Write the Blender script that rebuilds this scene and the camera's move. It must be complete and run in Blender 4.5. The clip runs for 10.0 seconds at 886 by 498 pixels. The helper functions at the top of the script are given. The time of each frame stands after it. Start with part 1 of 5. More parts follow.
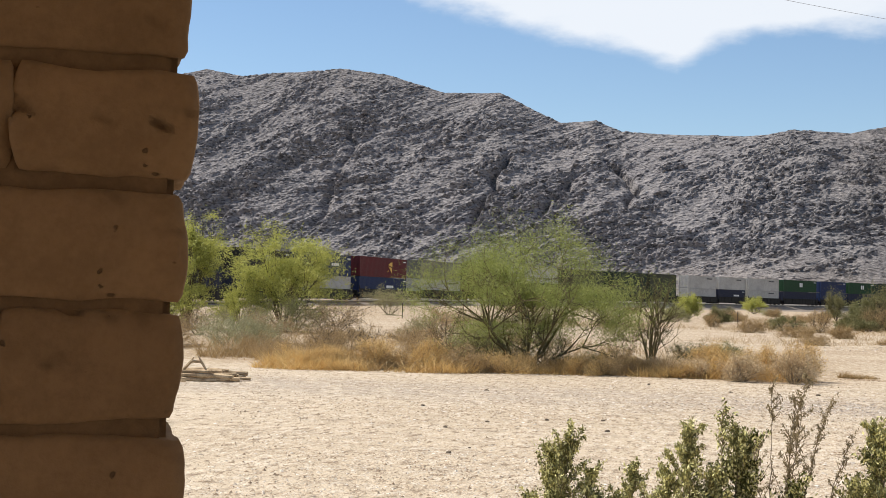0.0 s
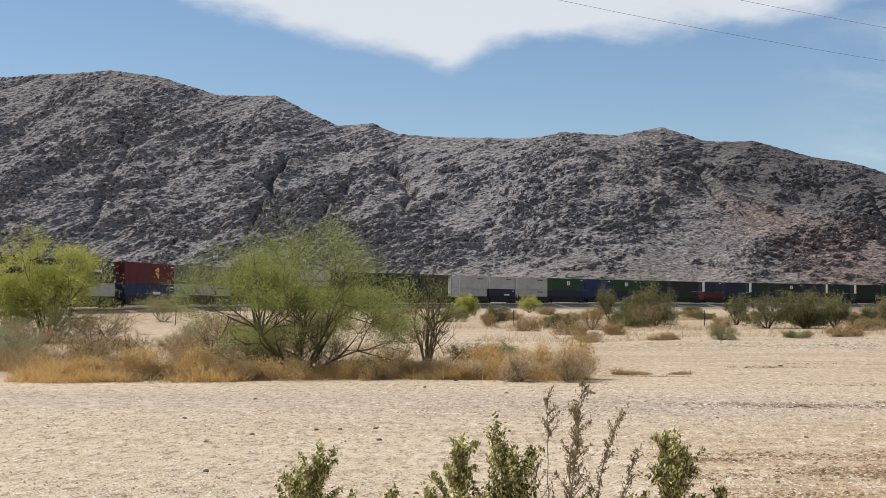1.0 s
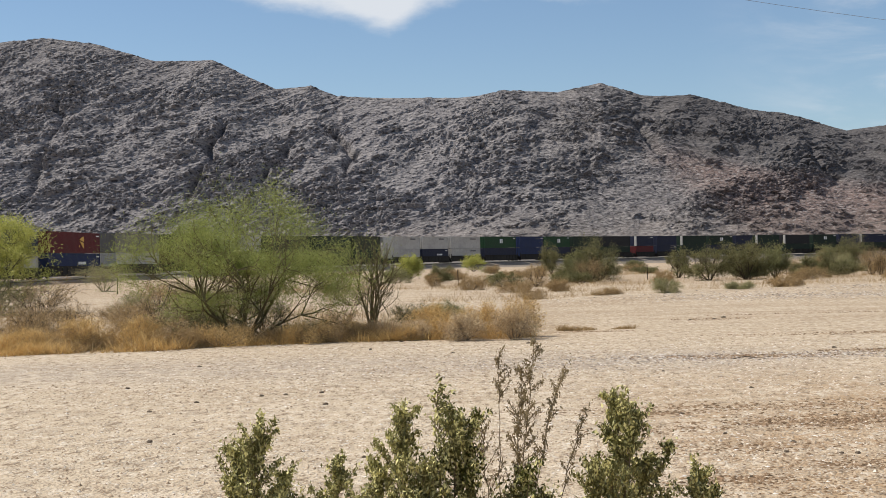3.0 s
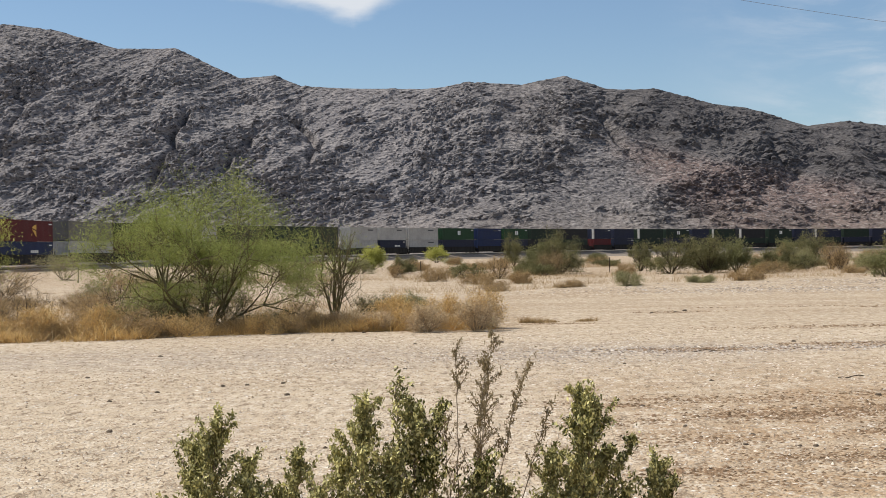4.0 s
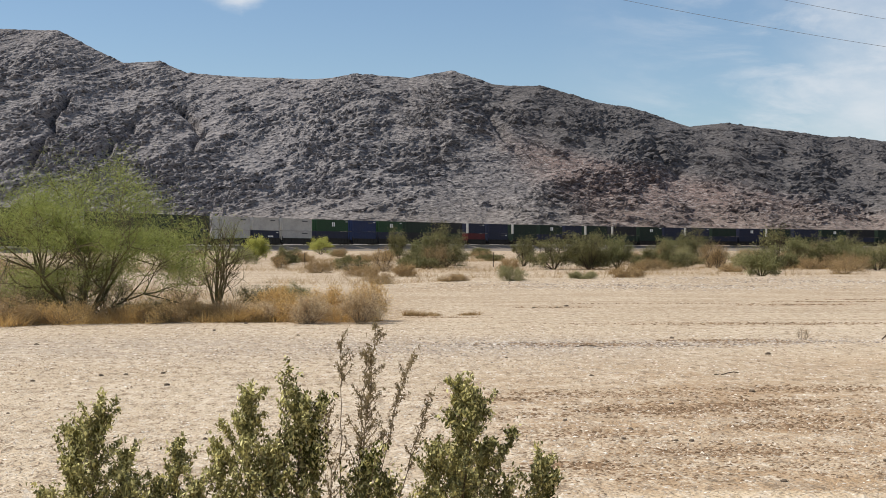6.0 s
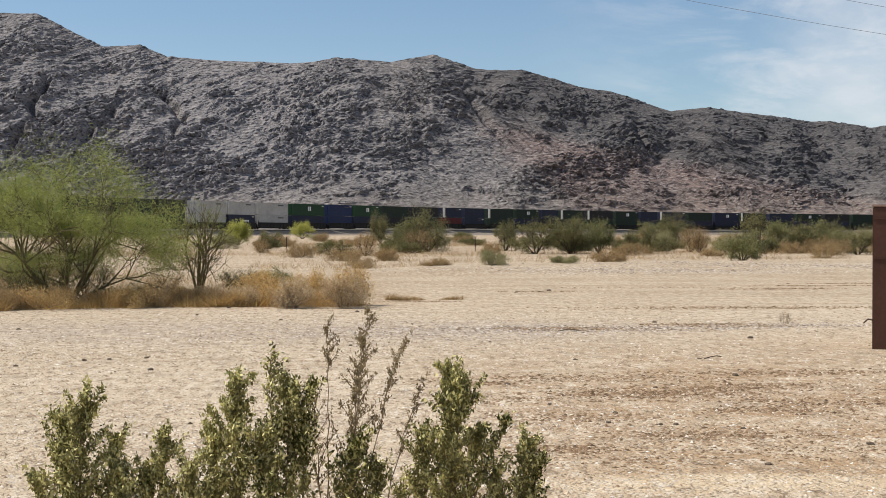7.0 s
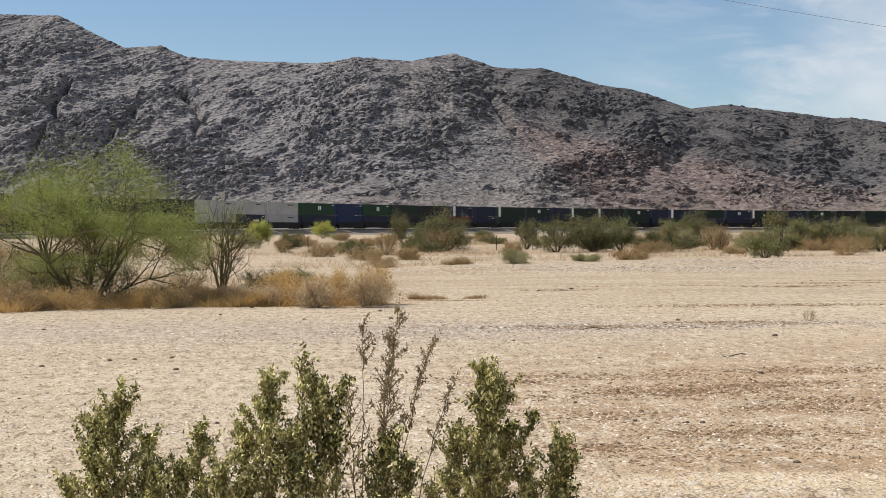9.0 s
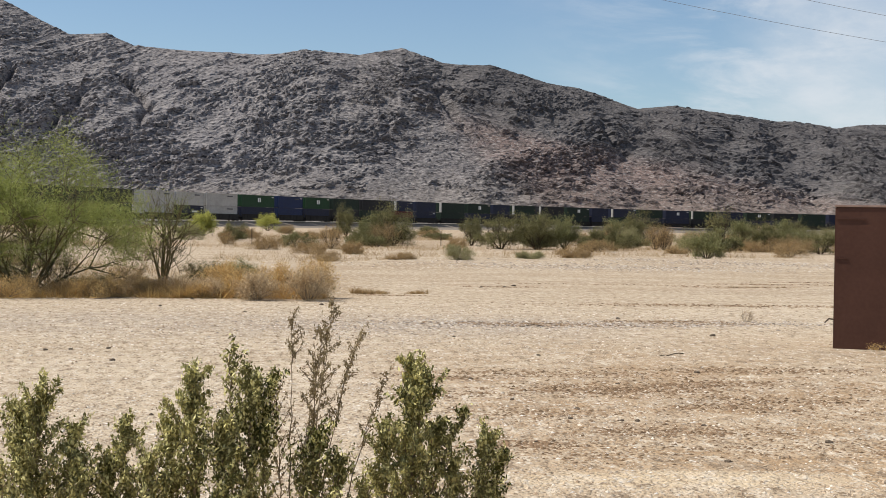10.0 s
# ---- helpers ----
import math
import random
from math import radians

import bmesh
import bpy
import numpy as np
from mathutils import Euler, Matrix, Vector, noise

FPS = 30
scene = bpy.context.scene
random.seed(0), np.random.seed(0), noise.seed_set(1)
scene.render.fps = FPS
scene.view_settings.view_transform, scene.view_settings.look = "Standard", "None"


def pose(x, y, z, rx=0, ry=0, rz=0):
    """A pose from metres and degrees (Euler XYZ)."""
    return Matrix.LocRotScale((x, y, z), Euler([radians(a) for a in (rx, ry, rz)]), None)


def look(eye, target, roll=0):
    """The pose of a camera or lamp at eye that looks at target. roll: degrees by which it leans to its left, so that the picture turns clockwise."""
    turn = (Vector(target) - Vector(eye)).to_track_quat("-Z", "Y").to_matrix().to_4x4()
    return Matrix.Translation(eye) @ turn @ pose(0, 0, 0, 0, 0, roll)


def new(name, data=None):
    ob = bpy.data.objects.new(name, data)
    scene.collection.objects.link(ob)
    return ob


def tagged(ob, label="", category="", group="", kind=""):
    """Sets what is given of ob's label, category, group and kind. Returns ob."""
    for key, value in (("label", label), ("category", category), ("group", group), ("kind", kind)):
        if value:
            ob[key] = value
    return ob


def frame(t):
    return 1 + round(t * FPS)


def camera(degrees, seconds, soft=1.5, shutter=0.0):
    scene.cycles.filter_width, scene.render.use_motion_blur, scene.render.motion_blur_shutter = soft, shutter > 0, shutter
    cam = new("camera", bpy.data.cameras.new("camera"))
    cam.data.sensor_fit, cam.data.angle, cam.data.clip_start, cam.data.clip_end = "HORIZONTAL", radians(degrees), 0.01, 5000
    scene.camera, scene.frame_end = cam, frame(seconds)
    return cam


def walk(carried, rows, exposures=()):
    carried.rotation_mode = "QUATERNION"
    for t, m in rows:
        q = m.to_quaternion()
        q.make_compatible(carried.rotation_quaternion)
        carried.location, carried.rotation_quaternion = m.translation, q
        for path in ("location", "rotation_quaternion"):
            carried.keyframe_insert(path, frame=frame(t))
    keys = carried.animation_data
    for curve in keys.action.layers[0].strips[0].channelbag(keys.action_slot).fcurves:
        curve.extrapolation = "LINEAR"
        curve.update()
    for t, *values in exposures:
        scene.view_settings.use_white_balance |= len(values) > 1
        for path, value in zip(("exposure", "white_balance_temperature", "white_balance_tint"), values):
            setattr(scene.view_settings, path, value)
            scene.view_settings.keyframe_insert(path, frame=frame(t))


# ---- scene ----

# Camera: a hand-held phone under a porch, swinging to the right along the passing train.
cam = camera(35.49, 10.0, soft=0.8)
# seconds, x, y, azimuth, elevation, roll
PATH = [
    (0.0, 0.02, -1.20, -14.377, 2.15, -1.423),
    (0.1, 0.02, -1.10, -12.696, 2.15, -1.341),
    (0.2, 0.02, -0.95, -11.207, 2.25, -1.135),
    (0.3, 0.01, -0.70, -9.604, 2.42, -0.973),
    (0.4, 0.0, -0.40, -8.661, 2.42, -0.794),
    (0.5, 0.0, -0.26, -7.873, 2.49, -0.878),
    (1.0, 0.0, -0.16, -5.237, 2.400, -0.155),
    (1.5, 0.0, -0.03, -4.023, 1.987, 0.592),
    (2.0, 0.0, 0.0, -3.480, 1.516, 1.076),
    (2.5, 0.0, 0.0, -3.206, 1.087, 1.399),
    (4.0, 0.0, 0.0, -1.385, 0.354, 1.029),
    (4.5, 0.0, 0.0, 0.002, 0.311, 0.661),
    (5.0, 0.0, 0.0, 1.404, 0.374, 0.293),
    (5.5, 0.0, 0.0, 2.526, 0.265, 0.019),
    (7.0, -0.04, 0.0, 4.152, -0.634, -0.063),
    (7.5, -0.05, 0.0, 3.964, -0.865, 0.0),
    (8.0, -0.07, 0.0, 3.272, -0.925, 0.149),
    (8.5, -0.085, 0.0, 2.701, -0.785, 0.217),
    (9.0, -0.08, 0.0, 3.299, -0.679, 0.225),
    (9.5, -0.07, 0.0, 3.655, -0.660, -0.100),
    (10.0, -0.03, 0.0, 5.569, -0.862, -0.891),
]


def aim(x, y, az, el, roll):
    a, e = radians(az), radians(el)
    way = Vector((math.sin(a) * math.cos(e), math.cos(a) * math.cos(e), math.sin(e)))
    eye = Vector((x, y, 1.65))
    return look(eye, eye + way, -roll)


walk(cam, [(t, aim(*r)) for t, *r in PATH], [(0.0, 0.40), (0.3, 0.26), (0.6, 0.18), (1.2, 0.14), (10.0, 0.14)])

# ---- light: high desert sun from the left, thin high cloud ----
SUN_TO = Vector((-0.72, 0.14, 1.0)).normalized()
sun = new("sun", bpy.data.lights.new("sun", "SUN"))
sun.data.energy, sun.data.angle, sun.data.color = 5.0, radians(0.6), (1.0, 0.93, 0.82)
sun.matrix_world = look(SUN_TO * 50, (0, 0, 0))


class Tree:
    """A small helper to write node trees."""

    def __init__(self, tree):
        self.t = tree
        tree.nodes.clear()

    def n(self, kind, values=(), **attrs):
        node = self.t.nodes.new(kind)
        for k, v in attrs.items():
            setattr(node, k, v)
        for key, v in dict(values).items():
            sock = node.inputs[key]
            if isinstance(v, bpy.types.NodeSocket):
                self.t.links.new(v, sock)
            else:
                sock.default_value = v
        return node

    def math(self, op, a, b=0.0, clamp=False):
        return self.n("ShaderNodeMath", {0: a, 1: b}, operation=op, use_clamp=clamp).outputs[0]

    def step(self, v, lo, hi, a=0.0, b=1.0):
        return self.n("ShaderNodeMapRange", {0: v, 1: lo, 2: hi, 3: a, 4: b}, interpolation_type="SMOOTHSTEP").outputs[0]

    def mix(self, f, a, b, blend="MIX"):
        m = self.n("ShaderNodeMix", {0: f, 6: a, 7: b}, data_type="RGBA", blend_type=blend)
        return m.outputs[2]

    def noise(self, vec, scale, detail=4.0, rough=0.55, dist=0.0):
        return self.n("ShaderNodeTexNoise", {"Vector": vec, "Scale": scale, "Detail": detail, "Roughness": rough, "Distortion": dist}).outputs[0]

    def stretch(self, vec, scale, rot=(0, 0, 0)):
        return self.n("ShaderNodeMapping", {"Vector": vec, "Scale": scale, "Rotation": rot}).outputs[0]


def c4(r, g, b):
    return (r, g, b, 1.0)


world = bpy.data.worlds.new("desert_sky")
world.use_nodes = True
scene.world = world
w = Tree(world.node_tree)
sky = w.n("ShaderNodeTexSky", sky_type="NISHITA", sun_disc=False, sun_elevation=math.asin(SUN_TO.z),
          sun_rotation=math.atan2(SUN_TO.x, SUN_TO.y), air_density=1.0, dust_density=0.05, ozone_density=2.0)
pos = w.n("ShaderNodeTexCoord").outputs["Generated"]
sep = w.n("ShaderNodeSeparateXYZ", {0: pos})
depth = w.math("MAXIMUM", w.math("ABSOLUTE", sep.outputs[1]), 0.05)
u = w.math("DIVIDE", sep.outputs[0], depth)
v = w.math("DIVIDE", sep.outputs[2], depth)
flat = w.n("ShaderNodeCombineXYZ", {0: u, 1: v}).outputs[0]
wob = w.math("MULTIPLY", w.math("SUBTRACT", w.noise(w.stretch(flat, (14, 30, 1)), 1.0, 5.0, 0.6), 0.5), 0.035)
# the lower rim of the large cloud sheet, over the direction to the right
rim = w.n("ShaderNodeValToRGB", {0: w.n("ShaderNodeMapRange", {0: u, 1: -0.5, 2: 0.5}).outputs[0]})
el = rim.color_ramp.elements
for i, (uu, z) in enumerate(((-0.5, 0.285), (-0.32, 0.237), (-0.262, 0.219), (-0.173, 0.193), (-0.085, 0.169), (-0.056, 0.186), (0.001, 0.192), (0.128, 0.197), (0.169, 0.207), (0.202, 0.218), (0.34, 0.255))):
    e = el[i] if i < 2 else el.new(uu + 0.5)
    e.position, e.color = uu + 0.5, c4(z, z, z)
rim_v = w.n("ShaderNodeSeparateColor", {0: rim.outputs[0]}).outputs[0]
over = w.math("ADD", w.math("SUBTRACT", v, rim_v), wob)
sheet = w.math("MULTIPLY", w.step(over, -0.004, 0.016), w.step(w.noise(w.stretch(flat, (5, 16, 1), (0, 0, 0.3)), 1.0, 5.0, 0.6), 0.2, 0.5, 0.55, 1.0))
# thin wisps lower on the right
wisp_n = w.step(w.noise(w.stretch(flat, (7, 22, 1), (0, 0, 0.35)), 1.0, 6.0, 0.62, 0.4), 0.40, 0.72)
wisp = w.math("MULTIPLY", wisp_n, w.step(u, 0.12, 0.32))
bank = w.math("MULTIPLY", w.step(w.math("ADD", w.math("ADD", u, w.math("MULTIPLY", v, 0.1)), w.math("MULTIPLY", wob, 2.5)), 0.300, 0.390), w.n("ShaderNodeMapRange", {0: wisp_n, 3: 0.42, 4: 0.85}).outputs[0])
cloud = w.math("MAXIMUM", sheet, w.math("MAXIMUM", w.math("MULTIPLY", wisp, 0.75), bank), True)
behind = w.step(w.noise(w.stretch(pos, (3, 3, 6)), 1.0, 5.0, 0.6), 0.5, 0.75)
front = w.step(sep.outputs[1], 0.0, 0.25)
cloud = w.n("ShaderNodeMix", {0: front, 2: behind, 3: cloud}, data_type="FLOAT").outputs[0]
cloud = w.math("MULTIPLY", cloud, w.step(sep.outputs[2], 0.0, 0.06))
blue = w.mix(1.0, sky.outputs[0], c4(0.865, 0.905, 0.955), "MULTIPLY")
sky_c = w.mix(w.math("MULTIPLY", cloud, 0.88), blue, c4(7.2, 7.45, 7.8))
bg = w.n("ShaderNodeBackground", {"Color": sky_c, "Strength": 0.098})
w.t.links.new(bg.outputs[0], w.n("ShaderNodeOutputWorld").inputs[0])


# ---- materials ----
def material(name, rough=0.8, metal=0.0):
    m = bpy.data.materials.new(name)
    m.use_nodes = True
    t = Tree(m.node_tree)
    out = t.n("ShaderNodeOutputMaterial")
    b = t.n("ShaderNodeBsdfPrincipled", {"Roughness": rough, "Metallic": metal, "Specular IOR Level": 0.18})
    t.t.links.new(b.outputs[0], out.inputs[0])
    t.b = b
    t.obj = t.n("ShaderNodeTexCoord").outputs["Object"]
    return m, t


def put(t, key, v):
    if isinstance(v, bpy.types.NodeSocket):
        t.t.links.new(v, t.b.inputs[key])
    else:
        t.b.inputs[key].default_value = v


def bump(t, height, strength, dist):
    put(t, "Normal", t.n("ShaderNodeBump", {"Height": height, "Strength": strength, "Distance": dist}).outputs[0])


def worn(name, a, b, scale, rough=0.75, metal=0.0, fine=8.0, bump_d=0.0, per_object=0.0):
    """Two colours mixed by coarse and fine noise."""
    m, t = material(name, rough, metal)
    f = t.math("ADD", t.math("MULTIPLY", t.noise(t.obj, scale, 5.0, 0.6), 0.65), t.math("MULTIPLY", t.noise(t.obj, scale * fine, 3.0), 0.35))
    col = t.mix(t.step(f, 0.34, 0.66), c4(*a), c4(*b))
    if per_object:
        r = t.n("ShaderNodeObjectInfo").outputs["Random"]
        k = t.n("ShaderNodeMapRange", {0: r, 3: 1 - per_object, 4: 1 + per_object}).outputs[0]
        col = t.mix(1.0, col, t.n("ShaderNodeCombineColor", {0: k, 1: k, 2: k}).outputs[0], "MULTIPLY")
    put(t, "Base Color", col)
    if bump_d:
        bump(t, t.noise(t.obj, scale * fine, 4.0), 0.6, bump_d)
    return m


def foliage(name, a, b, through_light=0.35, highlight_share=0.0):
    """Leaf colour varied leaf by leaf, with some light let through."""
    m, t = material(name, 0.55)
    r = t.n("ShaderNodeNewGeometry").outputs["Random Per Island"]
    big = t.step(t.noise(t.obj, 1.6, 3.0), 0.35, 0.65)
    col = t.mix(t.math("ADD", t.math("MULTIPLY", r, 0.65), t.math("MULTIPLY", big, 0.35)), c4(*a), c4(*b))
    # a share of leaves carries sunlit highlights in its colour, the rest is darkened
    if highlight_share:
        col = t.mix(t.step(r, 1 - highlight_share, 1 - highlight_share + 0.04), t.mix(big, c4(*a), c4(*(0.62 * p + 0.38 * q for p, q in zip(a, b)))), c4(*b))
    put(t, "Base Color", col)
    tr = t.n("ShaderNodeBsdfTranslucent", {"Color": col})
    mx = t.n("ShaderNodeMixShader", {0: through_light, 1: t.b.outputs[0], 2: tr.outputs[0]})
    t.t.links.new(mx.outputs[0], [n for n in t.t.nodes if n.type == "OUTPUT_MATERIAL"][0].inputs[0])
    return m


def make_ground():
    m, t = material("desert_ground", 0.95)
    s = t.n("ShaderNodeSeparateXYZ", {0: t.obj})
    x, y = s.outputs[0], s.outputs[1]
    big = t.noise(t.obj, 0.12, 5.0, 0.6)
    mid = t.noise(t.stretch(t.obj, (0.55, 0.9, 1)), 1.0, 6.0, 0.7)
    streak = t.noise(t.stretch(t.obj, (0.13, 0.36, 1), (0, 0, 0.2)), 1.0, 7.0, 0.72)
    fine = t.noise(t.obj, 18.0, 4.0, 0.7)
    col = t.mix(t.step(big, 0.35, 0.65), c4(0.49, 0.40, 0.295), c4(0.56, 0.47, 0.36))
    col = t.mix(t.math("MULTIPLY", t.step(mid, 0.5, 0.72), 0.55), col, c4(0.36, 0.275, 0.19))
    # rusty churned soil, in a stretch on the right of the yard
    churn = t.math("MULTIPLY", t.step(t.math("ADD", x, t.math("MULTIPLY", big, 3.0)), 1.6, 4.2), t.step(y, 24.0, 15.0))
    col = t.mix(t.math("MULTIPLY", churn, t.step(mid, 0.38, 0.60, 0.3, 0.95)), col, c4(0.36, 0.24, 0.135))
    # litter under the scrub, and streaks of dirt on the plain
    scrub = t.math("MULTIPLY", t.step(y, 29.0, 33.0), t.step(t.math("ADD", x, t.math("MULTIPLY", mid, 2.0)), 3.4, 1.2))
    scrub = t.math("MULTIPLY", scrub, t.step(y, 62.0, 40.0))
    col = t.mix(t.math("MULTIPLY", scrub, 0.8), col, c4(0.30, 0.20, 0.105))
    plain = t.math("MULTIPLY", t.step(y, 26.0, 42.0), t.step(streak, 0.42, 0.60, 0.35, 1.0))
    col = t.mix(t.math("MULTIPLY", plain, 0.95), col, c4(0.35, 0.265, 0.18))
    far = t.step(y, 75.0, 110.0)
    col = t.mix(t.math("MULTIPLY", far, t.step(streak, 0.3, 0.6, 0.3, 0.85)), col, c4(0.30, 0.215, 0.135))
    wash = t.math("ADD", t.math("POWER", t.math("DIVIDE", t.math("SUBTRACT", x, 2.5), 1.3), 2.0), t.math("POWER", t.math("DIVIDE", t.math("SUBTRACT", y, 9.0), 0.35), 2.0))
    col = t.mix(t.step(t.math("ADD", wash, t.math("MULTIPLY", mid, 1.5)), 2.2, 0.8, 0.0, 0.8), col, c4(0.62, 0.50, 0.35))
    # pebbles: pale and dark specks
    cell = t.n("ShaderNodeTexVoronoi", {"Vector": t.stretch(t.obj, (1, 1, 0)), "Scale": 26.0})
    rnd = t.n("ShaderNodeSeparateColor", {0: cell.outputs["Color"]})
    core = t.step(cell.outputs["Distance"], 0.55, 0.3)
    patch = t.step(t.noise(t.obj, 0.5, 4.0, 0.6), 0.36, 0.6, 0.25, 1.0)
    pale = t.math("MULTIPLY", t.math("MULTIPLY", core, t.step(rnd.outputs[0], 0.60, 0.66)), patch)
    dark = t.math("MULTIPLY", t.math("MULTIPLY", core, t.step(rnd.outputs[0], 0.24, 0.18)), patch)
    coarse = t.noise(t.stretch(t.obj, (7.5, 2.8, 4.0)), 1.0, 5.0, 0.70)
    # gravel lag and ruts: grey and brown streaks a metre or so long
    lag = t.noise(t.stretch(t.obj, (1.5, 1.1, 1), (0, 0, 0.06)), 1.0, 6.0, 0.78, 0.5)
    col = t.mix(t.step(lag, 0.52, 0.60, 0.0, 0.55), col, c4(0.36, 0.30, 0.235))
    col = t.mix(t.step(lag, 0.45, 0.38, 0.0, 0.6), col, c4(0.64, 0.555, 0.45))
    band = t.math("MULTIPLY", t.step(y, 19.5, 23.0), t.step(y, 27.5, 24.5))
    col = t.mix(t.math("MULTIPLY", t.math("MULTIPLY", band, t.step(x, 6.5, 3.0)), t.step(lag, 0.40, 0.52, 0.15, 0.75)), col, c4(0.36, 0.31, 0.265))
    rut = t.noise(t.stretch(t.obj, (0.07, 1.3, 1), (0, 0, 0.03)), 1.0, 3.0, 0.6)
    col = t.mix(t.math("MULTIPLY", t.step(rut, 0.56, 0.66, 0.0, 0.6), t.step(y, 20.0, 27.0)), col, c4(0.33, 0.25, 0.17))
    # lit tops and small shadows of clods and pebbles, painted by coarse noise
    col = t.mix(t.step(coarse, 0.54, 0.62, 0.0, 0.75), col, c4(0.66, 0.585, 0.485))
    col = t.mix(t.step(coarse, 0.46, 0.38, 0.0, 0.9), col, c4(0.19, 0.14, 0.095))
    col = t.mix(t.math("MULTIPLY", pale, 0.55), col, c4(0.72, 0.65, 0.55))
    col = t.mix(t.math("MULTIPLY", dark, 0.55), col, c4(0.24, 0.18, 0.12))
    col = t.mix(t.step(fine, 0.3, 0.7, 0.0, 0.35), col, c4(0.38, 0.28, 0.18))
    put(t, "Base Color", col)
    h = t.math("ADD", t.math("MULTIPLY", core, 0.6), t.math("ADD", t.math("MULTIPLY", fine, 0.8), t.math("MULTIPLY", mid, 2.0)))
    h = t.math("ADD", h, t.math("MULTIPLY", t.noise(t.stretch(t.obj, (5, 9, 5)), 1.0, 5.0, 0.7), 3.5))
    bump(t, h, 0.7, 0.034)
    return m


def make_rock():
    m, t = material("mountain_rock", 0.95)
    s = t.n("ShaderNodeSeparateXYZ", {0: t.obj})
    x, y, z = s.outputs
    big = t.noise(t.obj, 0.008, 6.0, 0.6)
    mid = t.noise(t.stretch(t.obj, (0.035, 0.035, 0.05), (0, 0.5, 0)), 1.0, 6.0, 0.7, 0.6)
    fine = t.noise(t.stretch(t.obj, (0.20, 0.20, 0.30), (0, 0.6, 0)), 1.0, 6.0, 0.75, 0.4)
    crop = t.n("ShaderNodeAttribute", attribute_name="outcrop_and_shade").outputs["Fac"]
    warp = t.math("MULTIPLY", t.math("SUBTRACT", mid, 0.5), 60.0)
    col = t.mix(t.step(big, 0.38, 0.62), c4(0.160, 0.150, 0.155), c4(0.235, 0.219, 0.220))
    col = t.mix(t.step(mid, 0.42, 0.66, 0.0, 0.6), col, c4(0.25, 0.234, 0.227))
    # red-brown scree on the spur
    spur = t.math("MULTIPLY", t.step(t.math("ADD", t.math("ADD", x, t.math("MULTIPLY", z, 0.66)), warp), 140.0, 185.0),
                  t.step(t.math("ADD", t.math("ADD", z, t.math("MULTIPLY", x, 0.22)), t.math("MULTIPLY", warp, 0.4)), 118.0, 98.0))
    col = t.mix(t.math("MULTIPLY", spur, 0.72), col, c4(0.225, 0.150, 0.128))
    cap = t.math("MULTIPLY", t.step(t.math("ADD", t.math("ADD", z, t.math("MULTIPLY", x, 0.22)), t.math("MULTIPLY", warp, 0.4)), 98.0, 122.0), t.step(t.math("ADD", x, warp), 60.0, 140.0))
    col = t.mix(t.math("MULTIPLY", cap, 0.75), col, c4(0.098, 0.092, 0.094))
    # dark outcrops and painted gully shade, darkest on the caprock to the right
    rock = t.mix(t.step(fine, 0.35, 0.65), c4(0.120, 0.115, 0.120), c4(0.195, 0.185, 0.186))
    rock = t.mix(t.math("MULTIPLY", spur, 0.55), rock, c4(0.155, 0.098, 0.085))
    # specks of shadow between the rocks, mixed in as dark colour
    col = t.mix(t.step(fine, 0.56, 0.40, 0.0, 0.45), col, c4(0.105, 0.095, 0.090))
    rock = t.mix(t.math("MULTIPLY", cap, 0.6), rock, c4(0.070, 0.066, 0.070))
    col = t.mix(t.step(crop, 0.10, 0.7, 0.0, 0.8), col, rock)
    # paler grey over the west face, fading out high up and towards the right
    west_pale = t.math("MULTIPLY", t.step(t.math("ADD", z, warp), 320.0, 150.0), t.step(t.math("ADD", x, warp), 80.0, -60.0))
    col = t.mix(t.math("MULTIPLY", west_pale, 0.5), col, c4(0.285, 0.268, 0.275))
    # broken stones: their shadow specks and sunlit faces painted dark and pale
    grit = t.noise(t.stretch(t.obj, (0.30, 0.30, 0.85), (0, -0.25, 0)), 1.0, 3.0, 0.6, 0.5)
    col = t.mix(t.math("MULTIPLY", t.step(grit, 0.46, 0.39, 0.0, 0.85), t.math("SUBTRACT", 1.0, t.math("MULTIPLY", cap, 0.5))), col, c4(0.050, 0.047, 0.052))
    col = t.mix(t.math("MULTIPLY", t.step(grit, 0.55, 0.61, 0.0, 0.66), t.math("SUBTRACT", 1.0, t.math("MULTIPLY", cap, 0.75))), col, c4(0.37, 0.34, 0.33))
    # pale sandy fan at the foot
    foot = t.step(t.math("ADD", z, t.math("MULTIPLY", t.math("SUBTRACT", mid, 0.5), 45.0)), 46.0, 8.0)
    col = t.mix(t.math("MULTIPLY", foot, 0.4), col, c4(0.215, 0.18, 0.15))
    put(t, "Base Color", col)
    bump(t, t.math("ADD", t.math("ADD", fine, t.math("MULTIPLY", grit, 0.7)), t.math("MULTIPLY", mid, 1.0)), 1.0, 2.3)
    return m


GROUND = make_ground()
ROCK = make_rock()


